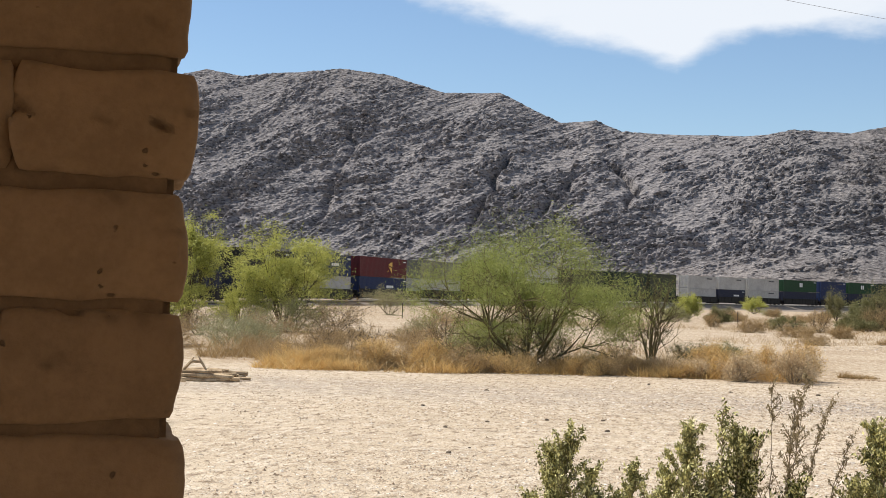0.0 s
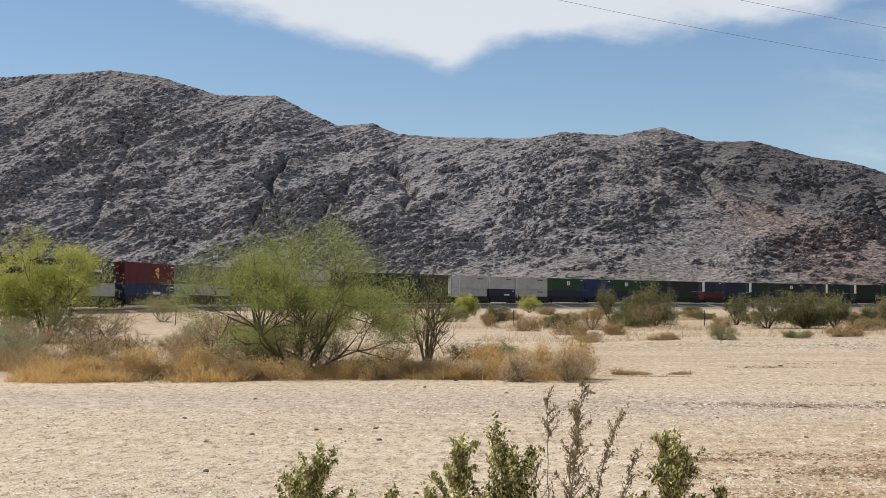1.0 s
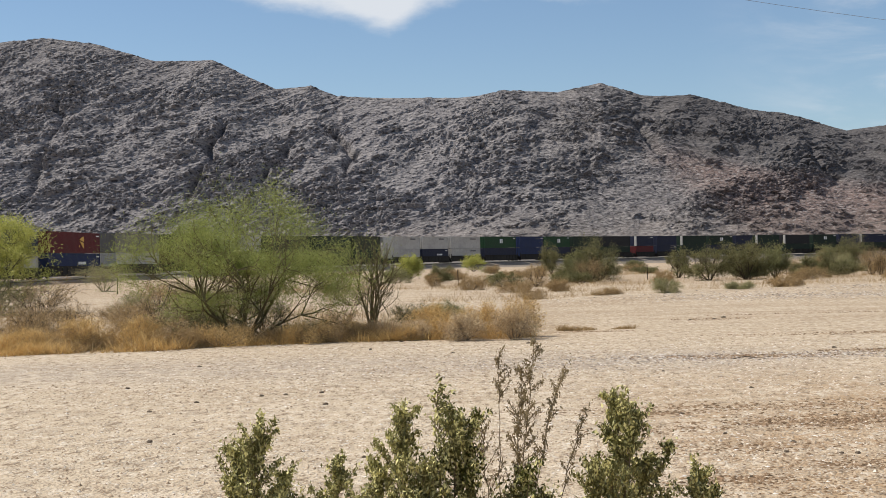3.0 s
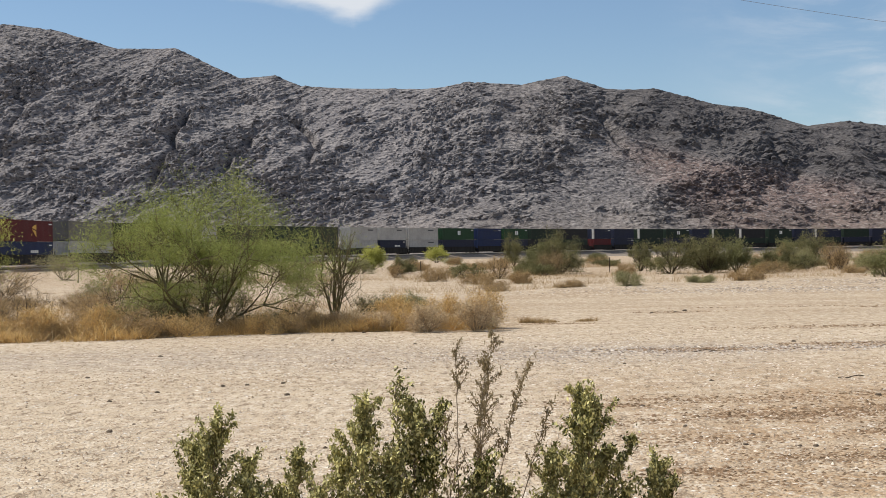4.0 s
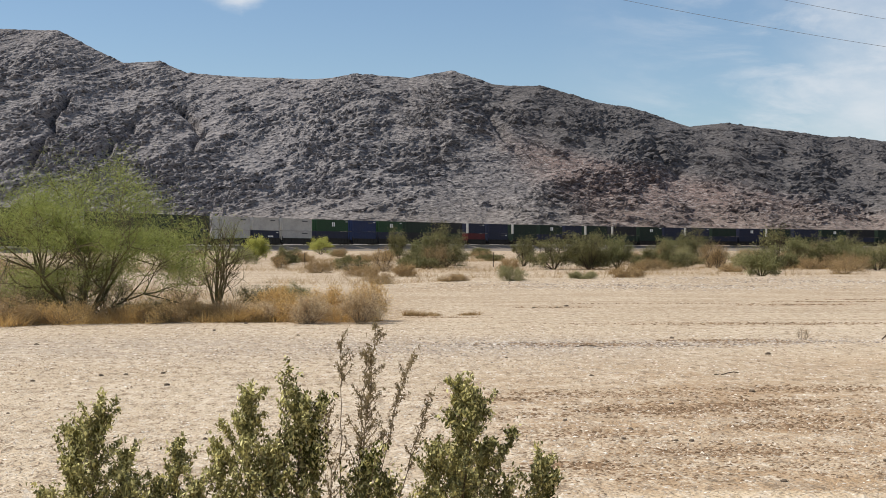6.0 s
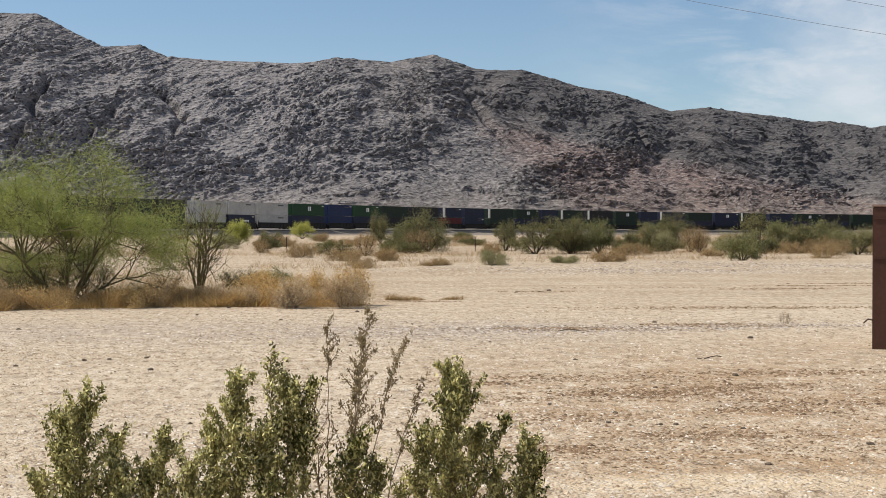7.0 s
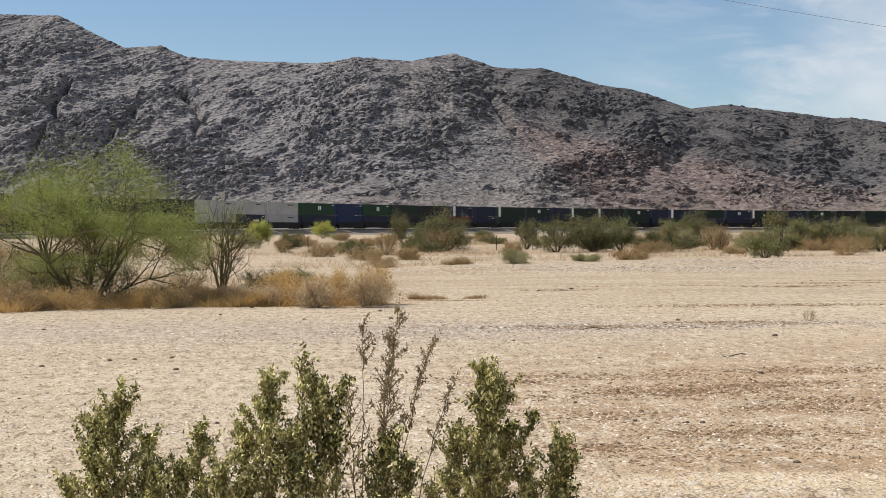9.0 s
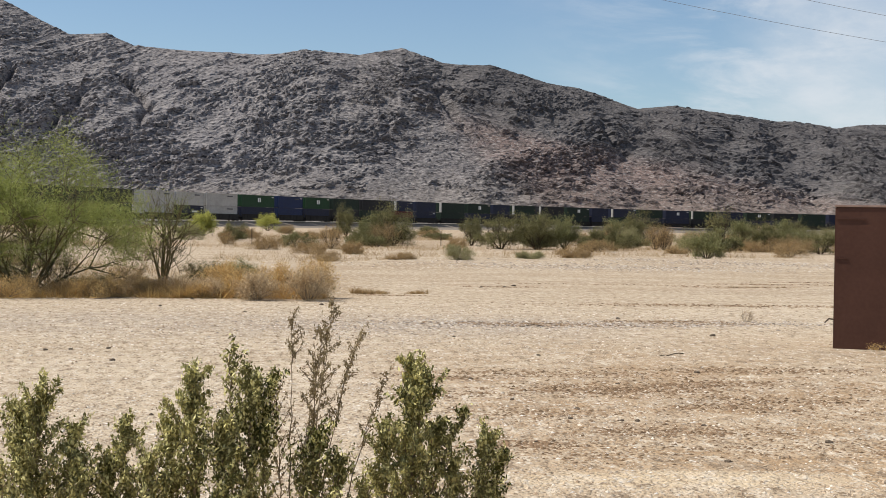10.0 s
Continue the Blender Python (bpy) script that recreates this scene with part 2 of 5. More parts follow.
def make_block():
    """Painted slump block: fine grit, weather stains and small blow-holes, their inner shade put into the colour."""
    m, t = material("painted_slump_block", 0.9)
    grit = t.noise(t.obj, 60.0, 4.0, 0.65)
    stain = t.step(t.math("ADD", t.math("MULTIPLY", t.noise(t.obj, 6.0, 5.0, 0.6), 0.65), t.math("MULTIPLY", grit, 0.35)), 0.34, 0.66)
    col = t.mix(stain, c4(0.155, 0.096, 0.052), c4(0.208, 0.131, 0.072))
    k = t.n("ShaderNodeMapRange", {0: t.n("ShaderNodeObjectInfo").outputs["Random"], 3: 0.93, 4: 1.07}).outputs[0]
    col = t.mix(1.0, col, t.n("ShaderNodeCombineColor", {0: k, 1: k, 2: k}).outputs[0], "MULTIPLY")
    warped = t.n("ShaderNodeVectorMath", {0: t.obj, 1: t.n("ShaderNodeVectorMath", {0: t.n("ShaderNodeTexNoise", {"Vector": t.obj, "Scale": 45.0}).outputs["Color"], "Scale": 0.02}, operation="SCALE").outputs[0]}, operation="ADD").outputs[0]
    cell = t.n("ShaderNodeTexVoronoi", {"Vector": warped, "Scale": 54.0})
    pick = t.step(t.n("ShaderNodeSeparateColor", {0: cell.outputs["Color"]}).outputs[0], 0.035, 0.025)
    pit = t.math("MULTIPLY", t.step(cell.outputs["Distance"], 0.34, 0.18), pick)
    # the holes are darkened by colour as well as bump
    put(t, "Base Color", t.mix(t.math("MULTIPLY", pit, 0.75), col, c4(0.06, 0.036, 0.02)))
    bump(t, t.math("SUBTRACT", t.math("MULTIPLY", grit, 0.5), t.math("MULTIPLY", pit, 1.5)), 0.7, 0.006)
    return m


BLOCK = make_block()
MORTAR = worn("mortar", (0.110, 0.067, 0.036), (0.162, 0.101, 0.055), 9.0, 0.95, 0, 6.0, 0.006)
PLASTER = worn("porch_plaster", (0.58, 0.47, 0.34), (0.66, 0.55, 0.41), 2.0, 0.9, 0, 9.0, 0.004)
RUST = worn("brown_painted_steel", (0.078, 0.036, 0.025), (0.100, 0.047, 0.033), 1.3, 0.55, 0.0, 14.0, 0.002)
LIT_EDGE = worn("sunlit_steel_lip", (0.30, 0.20, 0.16), (0.42, 0.30, 0.25), 3.0, 0.6)
BARK = worn("green_brown_bark", (0.10, 0.085, 0.045), (0.17, 0.14, 0.07), 3.0)
DARK_BARK = worn("dark_bark", (0.055, 0.042, 0.030), (0.10, 0.075, 0.05), 3.0)
STEM = worn("grey_stem", (0.20, 0.155, 0.105), (0.29, 0.23, 0.16), 20.0)
PALO = foliage("palo_verde_leaf", (0.155, 0.19, 0.044), (0.40, 0.425, 0.14), 0.40)
PALO_DULL = foliage("dull_green_leaf", (0.115, 0.125, 0.045), (0.31, 0.295, 0.135), 0.28)
PALE_BRUSH = foliage("pale_brush", (0.44, 0.31, 0.17), (0.66, 0.54, 0.36), 0.2)
PALO_YELLOW = foliage("yellow_green_leaf", (0.26, 0.28, 0.05), (0.56, 0.55, 0.17), 0.36)
MESQUITE = foliage("olive_leaf", (0.085, 0.085, 0.032), (0.27, 0.25, 0.11), 0.2)
SAGE = foliage("grey_green_leaf", (0.20, 0.19, 0.085), (0.37, 0.345, 0.18), 0.3)
PALE_SAGE = foliage("pale_grey_leaf", (0.22, 0.22, 0.11), (0.42, 0.41, 0.25), 0.3)
# near-black base for the shaded gaps, pale leaves for the sun highlights
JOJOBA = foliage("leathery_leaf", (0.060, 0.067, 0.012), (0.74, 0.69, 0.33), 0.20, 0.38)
JOJOBA.node_tree.nodes["Principled BSDF"].inputs["Roughness"].default_value = 0.5
JOJOBA.node_tree.nodes["Principled BSDF"].inputs["Specular IOR Level"].default_value = 0.14
JOJOBA_DRY = foliage("dry_seed_leaf", (0.20, 0.15, 0.08), (0.38, 0.31, 0.18), 0.25)
STRAW = foliage("dry_straw", (0.50, 0.315, 0.11), (0.72, 0.53, 0.245), 0.25)
BRUSH = foliage("dry_brush", (0.27, 0.175, 0.075), (0.47, 0.34, 0.175), 0.18)
WOOD = worn("weathered_wood", (0.24, 0.165, 0.095), (0.55, 0.42, 0.27), 5.0, 0.85, 0, 10.0, 0.004, 0.25)
DARK_STONE = worn("dark_stone", (0.07, 0.055, 0.04), (0.15, 0.115, 0.085), 9.0, 0.9)
BALLAST = worn("track_ballast", (0.14, 0.12, 0.102), (0.26, 0.22, 0.182), 1.5, 0.95, 0, 9.0, 0.05)
STEEL = worn("rail_steel", (0.30, 0.26, 0.23), (0.55, 0.52, 0.49), 3.0, 0.35, 0.8)
TIE = worn("rail_tie", (0.12, 0.10, 0.085), (0.2, 0.17, 0.14), 4.0, 0.9)
CAR_PAINT = worn("well_car_paint", (0.008, 0.0075, 0.0075), (0.020, 0.018, 0.016), 0.8, 0.65, 0, 7.0)
WHEEL = worn("wheel_steel", (0.010, 0.009, 0.009), (0.025, 0.021, 0.019), 3.0, 0.6, 0.4)
WIRE = worn("power_line", (0.16, 0.16, 0.17), (0.22, 0.22, 0.23), 1.0, 0.6)
POST = worn("fence_post_steel", (0.05, 0.04, 0.033), (0.10, 0.075, 0.055), 3.0, 0.7)


def paint(name, col):
    d = tuple(c * 0.72 + 0.008 for c in col)
    return worn(name, d, col, 0.5, 0.6, 0.0, 8.0)


PAINTS = {
    "red": paint("red_container_paint", (0.100, 0.013, 0.016)),
    "blue": paint("blue_container_paint", (0.012, 0.025, 0.082)),
    "navy": paint("navy_container_paint", (0.014, 0.019, 0.045)),
    "green": paint("green_container_paint", (0.012, 0.050, 0.020)),
    "dark_green": paint("dark_green_container_paint", (0.010, 0.024, 0.016)),
    "white": paint("white_container_paint", (0.43, 0.42, 0.40)),
    "grey": paint("grey_container_paint", (0.17, 0.16, 0.145)),
    "brown": paint("brown_container_paint", (0.09, 0.04, 0.03)),
    "olive": paint("olive_container_paint", (0.04, 0.045, 0.026)),
    "black": paint("black_container_paint", (0.014, 0.015, 0.018)),
}
LOGO_GOLD = worn("gold_marking", (0.55, 0.32, 0.07), (0.62, 0.38, 0.10), 2.0, 0.6)
LOGO_WHITE = worn("white_marking", (0.62, 0.62, 0.62), (0.72, 0.72, 0.72), 2.0, 0.6)
LOGO_DARK = worn("dark_marking", (0.05, 0.05, 0.06), (0.08, 0.08, 0.09), 2.0, 0.6)


# ---- building helpers ----
def mesh_of(name, verts, faces, mat, smooth=False):
    me = bpy.data.meshes.new(name)
    me.from_pydata([tuple(p) for p in verts], [], [tuple(f) for f in faces])
    me.materials.append(mat)
    if smooth:
        me.polygons.foreach_set("use_smooth", [True] * len(me.polygons))
    me.update()
    return me


def quads(name, pts, mat):
    """A mesh of separate quads; pts is an array (n, 4, 3)."""
    n = len(pts)
    me = bpy.data.meshes.new(name)
    me.vertices.add(n * 4)
    me.vertices.foreach_set("co", np.asarray(pts, dtype=np.float32).ravel())
    me.loops.add(n * 4)
    me.loops.foreach_set("vertex_index", np.arange(n * 4, dtype=np.int32))
    me.polygons.add(n)
    me.polygons.foreach_set("loop_start", np.arange(0, n * 4, 4, dtype=np.int32))
    me.materials.append(mat)
    me.update(calc_edges=True)
    return me


def grid_mesh(name, P, mat, smooth=True):
    """A mesh over an array (rows, columns, 3)."""
    r, c = P.shape[:2]
    me = bpy.data.meshes.new(name)
    me.vertices.add(r * c)
    me.vertices.foreach_set("co", P.astype(np.float32).ravel())
    i = np.arange(r * c).reshape(r, c)
    q = np.stack([i[:-1, :-1], i[:-1, 1:], i[1:, 1:], i[1:, :-1]], -1).reshape(-1, 4)
    me.loops.add(q.size)
    me.loops.foreach_set("vertex_index", q.astype(np.int32).ravel())
    me.polygons.add(len(q))
    me.polygons.foreach_set("loop_start", np.arange(0, q.size, 4, dtype=np.int32))
    me.polygons.foreach_set("use_smooth", np.full(len(q), smooth))
    me.materials.append(mat)
    me.update(calc_edges=True)
    return me


def part(name, data, mat, parent, label=""):
    """Links a bmesh or a mesh as one object under a thing or a part."""
    if isinstance(data, bmesh.types.BMesh):
        me = bpy.data.meshes.new(name)
        data.to_mesh(me)
        data.free()
        me.materials.append(mat)
    else:
        me = data
    ob = new(name, me)
    ob.parent = parent
    return tagged(ob, label)


def thing(name, m, label, category, group="", kind=""):
    ob = new(name)
    ob.matrix_world = m
    return tagged(ob, label, category, group, kind)


def add_box(bm, x0, x1, y0, y1, z0, z1, bevel=0.0):
    g = bmesh.ops.create_cube(bm, size=1.0)["verts"]
    for q in g:
        q.co = Vector((x0 + (q.co.x + 0.5) * (x1 - x0), y0 + (q.co.y + 0.5) * (y1 - y0), z0 + (q.co.z + 0.5) * (z1 - z0)))
    if bevel:
        es = list({e for q in g for e in q.link_edges})
        bmesh.ops.bevel(bm, geom=es, offset=bevel, segments=2, affect="EDGES")
    return g


def tubes(segs, sides=5):
    """Verts and faces of tapered tubes: (p0, p1, r0, r1)."""
    verts, faces = [], []
    for p0, p1, r0, r1 in segs:
        p0, p1 = Vector(p0), Vector(p1)
        d = (p1 - p0)
        if d.length < 1e-6:
            continue
        d.normalize()
        a = d.orthogonal().normalized()
        b = d.cross(a)
        k = len(verts)
        for p, r in ((p0, r0), (p1, r1)):
            for i in range(sides):
                an = 2 * math.pi * i / sides
                verts.append(p + (a * math.cos(an) + b * math.sin(an)) * r)
        for i in range(sides):
            j = (i + 1) % sides
            faces.append((k + i, k + j, k + sides + j, k + sides + i))
    return verts, faces


def slivers(rng, centres, length, width, up=0.3, jitter=0.4):
    """Small leaf quads (pointed) round the centres, turned at random."""
    n = len(centres)
    d = rng.normal(size=(n, 3))
    d[:, 2] += up * 2
    d /= np.linalg.norm(d, axis=1)[:, None]
    e = np.cross(d, rng.normal(size=(n, 3)))
    e /= np.linalg.norm(e, axis=1)[:, None] + 1e-9
    L = length * rng.uniform(1 - jitter, 1 + jitter, (n, 1))
    W = width * rng.uniform(1 - jitter, 1 + jitter, (n, 1))
    a = centres - d * L / 2
    b = centres + e * W / 2
    c = centres + d * L / 2
    f = centres - e * W / 2
    return np.stack([a, b, c, f], 1)


def vnoise(x, y, seed=0):
    """Smooth value noise in numpy."""
    xi, yi = np.floor(x).astype(np.int64), np.floor(y).astype(np.int64)
    fx, fy = x - xi, y - yi
    fx, fy = fx * fx * (3 - 2 * fx), fy * fy * (3 - 2 * fy)

    def h(i, j):
        k = (i * 374761393 + j * 668265263 + seed * 1442695041) & 0x7FFFFFFF
        k = ((k ^ (k >> 13)) * 1274126177) & 0x7FFFFFFF
        return ((k ^ (k >> 16)) & 0xFFFFF) / 0xFFFFF

    return (h(xi, yi) * (1 - fx) + h(xi + 1, yi) * fx) * (1 - fy) + (h(xi, yi + 1) * (1 - fx) + h(xi + 1, yi + 1) * fx) * fy


def fbm(x, y, octaves, seed=0, gain=0.5, ridged=False):
    out, amp, tot = 0, 1.0, 0
    for o in range(octaves):
        n = vnoise(x * 2 ** o + 17.3 * o, y * 2 ** o - 9.1 * o, seed + o)
        if ridged:
            n = 1 - np.abs(2 * n - 1)
        out, tot, amp = out + n * amp, tot + amp, amp * gain
    return out / tot


def facets(x, y, seed):
    """Angular blocks: each cell is a tilted facet of its own height."""
    xi, yi = np.floor(x).astype(np.int64), np.floor(y).astype(np.int64)
    best = np.full(x.shape, 9.0)
    out = np.zeros(x.shape)

    def h(i, j, k):
        n = (i * 374761393 + j * 668265263 + (seed + k) * 1442695041) & 0x7FFFFFFF
        n = ((n ^ (n >> 13)) * 1274126177) & 0x7FFFFFFF
        return ((n ^ (n >> 16)) & 0xFFFFF) / 0xFFFFF

    for di in (-1, 0, 1):
        for dj in (-1, 0, 1):
            i, j = xi + di, yi + dj
            dx, dy = x - i - h(i, j, 0), y - j - h(i, j, 1)
            d = dx * dx + dy * dy
            val = h(i, j, 2) + (h(i, j, 3) - 0.5) * 1.6 * dx + (h(i, j, 4) - 0.35) * 1.6 * dy
            near = d < best
            out = np.where(near, val, out)
            best = np.where(near, d, best)
    return out


def ground_z(x, y):
    """The plain rises gently towards the railway."""
    x, y = np.asarray(x, float), np.asarray(y, float)
    z = np.clip(0.006 * (y - 50), 0, 1.2)
    # a low bank of bulldozed sand across the open ground
    top = 59 + 0.46 * x
    z = z + 0.2 * np.exp(-((y - top) / np.where(y < top, 5.0, 3.5)) ** 2) * np.clip((x - 0.5) / 4, 0, 1) * np.clip((46 - x) / 10, 0, 1)
    z = z + 0.05 * (fbm(x * 0.16, y * 0.16, 4, 5) - 0.5) * np.clip((y - 4) / 6, 0, 1)
    return z


def gz(x, y):
    return float(ground_z(x, y))


# ---- ground ----
k = np.linspace(-1, 1, 280)
gx = np.sinh(k * 6.6) / math.sinh(6.6) * 3500
k = np.linspace(-0.52, 1, 330)
gy = 8 + np.sinh(k * 6.4) / math.sinh(6.4) * 4400
GX, GY = np.meshgrid(gx, gy)
GZ = ground_z(GX, GY)
GZ = GZ - 2.0 * np.clip((np.hypot(GX, GY) - 560) / 300, 0, 1)
ground = new("ground", grid_mesh("ground", np.stack([GX, GY, GZ], -1), GROUND))
tagged(ground, "pale gravelly desert sand with rusty churned patches", "ground", kind="structure")

# ---- mountain ----
RIDGE = [(-0.75, 0.150), (-0.62, 0.166), (-0.541, 0.1705), (-0.501, 0.1687), (-0.452, 0.1774), (-0.421, 0.1711), (-0.39, 0.1735), (-0.336, 0.1757),
         (-0.30, 0.1695), (-0.258, 0.156), (-0.216, 0.1559), (-0.195, 0.1449), (-0.169, 0.1324), (-0.144, 0.1341), (-0.125, 0.1261),
         (-0.088, 0.1237), (-0.055, 0.1227), (-0.022, 0.1233), (-0.006, 0.1256), (0.035, 0.1244), (0.065, 0.1297), (0.095, 0.1195),
         (0.131, 0.118), (0.15, 0.1134), (0.169, 0.1070), (0.195, 0.1039), (0.24, 0.0903), (0.263, 0.0929), (0.30, 0.0884),
         (0.339, 0.0838), (0.364, 0.0832), (0.391, 0.0779), (0.404, 0.0807), (0.428, 0.0821), (0.50, 0.076), (0.62, 0.065)]
ru = np.array([a for a, b in RIDGE])
rz = np.array([b for a, b in RIDGE])
U = np.linspace(-0.72, 0.60, 1250)
S = np.concatenate([np.linspace(0, 1, 330), np.linspace(1.02, 1.7, 26)])
UU, SS = np.meshgrid(U, S)
Y0, YR = 850.0, 1100.0
front = np.minimum(SS, 1.0)
YY = Y0 + (YR - Y0) * SS
XX = UU * YY
crest = 1.65 + np.interp(UU, ru, rz) * YR
prof = 0.13 * front + 0.87 * front ** 1.35
prof = prof + 0.05 * np.sin(front * math.pi) * (fbm(UU * 9, SS * 2, 3, 40) - 0.5) * 4
back = np.clip((SS - 1.0) / 0.7, 0, 1)
ZZ = crest * prof * (1 - back ** 1.3) - 3.0 * (1 - np.clip(SS / 0.05, 0, 1))
# spurs and gullies that run down the face at a slant; angular outcrops stand out of the scree
face = np.clip(np.sin(np.clip(SS, 0, 1) * math.pi) * 1.6, 0, 1) * (1 - back)
edge = 0.15 + 0.85 * np.clip(SS * 2.5, 0, 1)
WX = XX + 34 * (fbm(XX / 90.0, ZZ / 70.0, 3, 3) - 0.5)
WZ = ZZ + 26 * (fbm(XX / 80.0, ZZ / 60.0, 3, 8) - 0.5)
left = np.clip((60 - XX) / 260.0, 0, 1)
bed_z = WZ - (0.10 * WX - 15.0 * np.log(np.cosh(WX / 60.0)))
slant = WX - (0.35 + 0.55 * left) * WZ
gully = fbm(slant / 58.0, WZ / 160.0, 3, 11, 0.5, True)
patch = fbm((WX - 0.6 * WZ) / 42.0, (WZ - 0.3 * WX) / 24.0, 3, 23, 0.6)
grain = fbm((WX + 0.2 * WZ) / 13.0, bed_z / 3.2, 3, 29, 0.65)
pale = np.exp(-((UU - 0.045) / 0.075) ** 2) * np.clip(1.2 - ZZ / 100.0, 0, 1)
dense = 0.02 * left + 0.03 * np.clip((XX - 150 + 1.5 * (ZZ - 60)) / 80.0, 0, 1) - 0.10 * pale - 0.10 * np.clip(1 - ZZ / 30.0, 0, 1)
crop = np.clip((0.50 * patch + 0.50 * grain + dense - 0.45) / 0.13, 0, 1)
blocks_a = facets((WX + 0.2 * WZ) / 7.5, bed_z / 2.3, 71)
blocks_b = facets((WX + 0.3 * WZ) / 3.6, bed_z / 1.5, 83)
push = 11.0 * (1 - 0.55 * left) * (gully - 0.62) + 4.0 * (patch - 0.5) + crop * (0.8 + 2.8 * (blocks_a - 0.5) + 1.6 * (blocks_b - 0.5)) + 0.8 * (blocks_b - 0.5) + 1.8 * (grain - 0.5)
for u0, tilt, low, high, deep in ((-0.2207, 0.42, 0.045, 0.112, 9.5), (-0.1626, 0.67, 0.050, 0.092, 7.0), (-0.1247, -0.62, 0.060, 0.108, 9.0), (-0.345, 0.45, 0.04, 0.13, 4.0), (0.10, -0.5, 0.06, 0.11, 5.0), (0.215, -0.35, 0.045, 0.085, 5.0)):
    rise = ZZ / YR
    off = UU - u0 - tilt * (rise - 0.085) - 0.020 * (fbm(rise * 90, UU * 9, 3, 5) - 0.5)
    reach = np.clip((rise - low) / 0.012, 0, 1) * np.clip((high - rise) / 0.012, 0, 1)
    push = push - deep * reach * np.exp(-(off / 0.0032) ** 2)
    # shade in the gullies is painted too, with the dark outcrop colour
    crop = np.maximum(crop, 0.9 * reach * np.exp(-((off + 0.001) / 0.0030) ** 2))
lump = (0.3 + 0.7 * face) * edge * (1 - back)
YY = YY - 0.8 * lump * push
ZZ = ZZ + 0.6 * lump * push
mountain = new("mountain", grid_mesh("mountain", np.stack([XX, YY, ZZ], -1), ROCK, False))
rock_and_shade = mountain.data.attributes.new("outcrop_and_shade", "FLOAT", "POINT")
rock_and_shade.data.foreach_set("value", (crop * (0.65 + 0.35 * blocks_b)).astype(np.float32).ravel())
tagged(mountain, "barren grey-brown rocky desert mountain with a reddish spur", "mountain", kind="structure")

# ---- railway ----
ARC_C, ARC_R = Vector((340.95, 138.11)), 404.32
ARC_0 = math.atan2(178 - ARC_C.y, -61.4 - ARC_C.x)
SPEED = 2.5


def rail_z(s):
    """The line climbs slowly away from the camera."""
    s = min(s, 300.0)
    return 1.41 + 0.0105 * s - 0.0000175 * s * s


def track(s, side=0.0):
    """Place and heading s metres along the line; side is metres away from the camera."""
    a = ARC_0 - s / ARC_R
    r = ARC_R - side
    return ARC_C.x + r * math.cos(a), ARC_C.y + r * math.sin(a), a - math.pi / 2


def on_track(s):
    x, y, h = track(s)
    return pose(x, y, rail_z(s), 0, 0, math.degrees(h))


def sweep(profile, s0, s1, step):
    """A grid along the line over a profile of (side, height over the rail)."""
    ss = np.arange(s0, s1 + step, step)
    P = np.zeros((len(ss), len(profile), 3))
    for i, s in enumerate(ss):
        for j, (o, z) in enumerate(profile):
            x, y, h = track(s, o)
            P[i, j] = (x, y, rail_z(s) + z)
    return P


bed = new("railway_embankment", grid_mesh("railway_embankment", sweep([(-16, -2.4), (-7, -1.15), (-4.2, -0.8), (-2.4, -0.30), (2.4, -0.30), (4.2, -0.8), (8, -1.4), (16, -2.6)], -120, 620, 5), BALLAST))
tagged(bed, "low grey ballast embankment carrying the railway", "embankment", kind="structure")
for side in (-0.755, 0.755):
    prof = [(side - 0.07, -0.16), (side - 0.035, -0.12), (side - 0.035, 0.0), (side + 0.035, 0.0), (side + 0.035, -0.12), (side + 0.07, -0.16)]
    tagged(new("rail", grid_mesh("rail", sweep(prof, -120, 620, 5), STEEL, False)), "worn steel rail on the ballast", "rail", "rails of the track", "structure")
tie_v, tie_f = [], []
for i in range(900):
    s = -110 + i * 0.6
    x, y, h = track(s)
    a, b = Vector((math.cos(h), math.sin(h), 0)), Vector((-math.sin(h), math.cos(h), 0))
    kk = len(tie_v)
    for zz in (rail_z(s) - 0.32, rail_z(s) - 0.16):
        for ca, cb in ((-0.11, -1.3), (0.11, -1.3), (0.11, 1.3), (-0.11, 1.3)):
            tie_v.append(Vector((x, y, zz)) + a * ca + b * cb)
    tie_f += [(kk + 4, kk + 5, kk + 6, kk + 7)] + [(kk + q, kk + (q + 1) % 4, kk + 4 + (q + 1) % 4, kk + 4 + q) for q in range(4)]
tagged(new("railway_ties", mesh_of("railway_ties", tie_v, tie_f, TIE)), "row of weathered ties under the rails", "ties", kind="stuff")


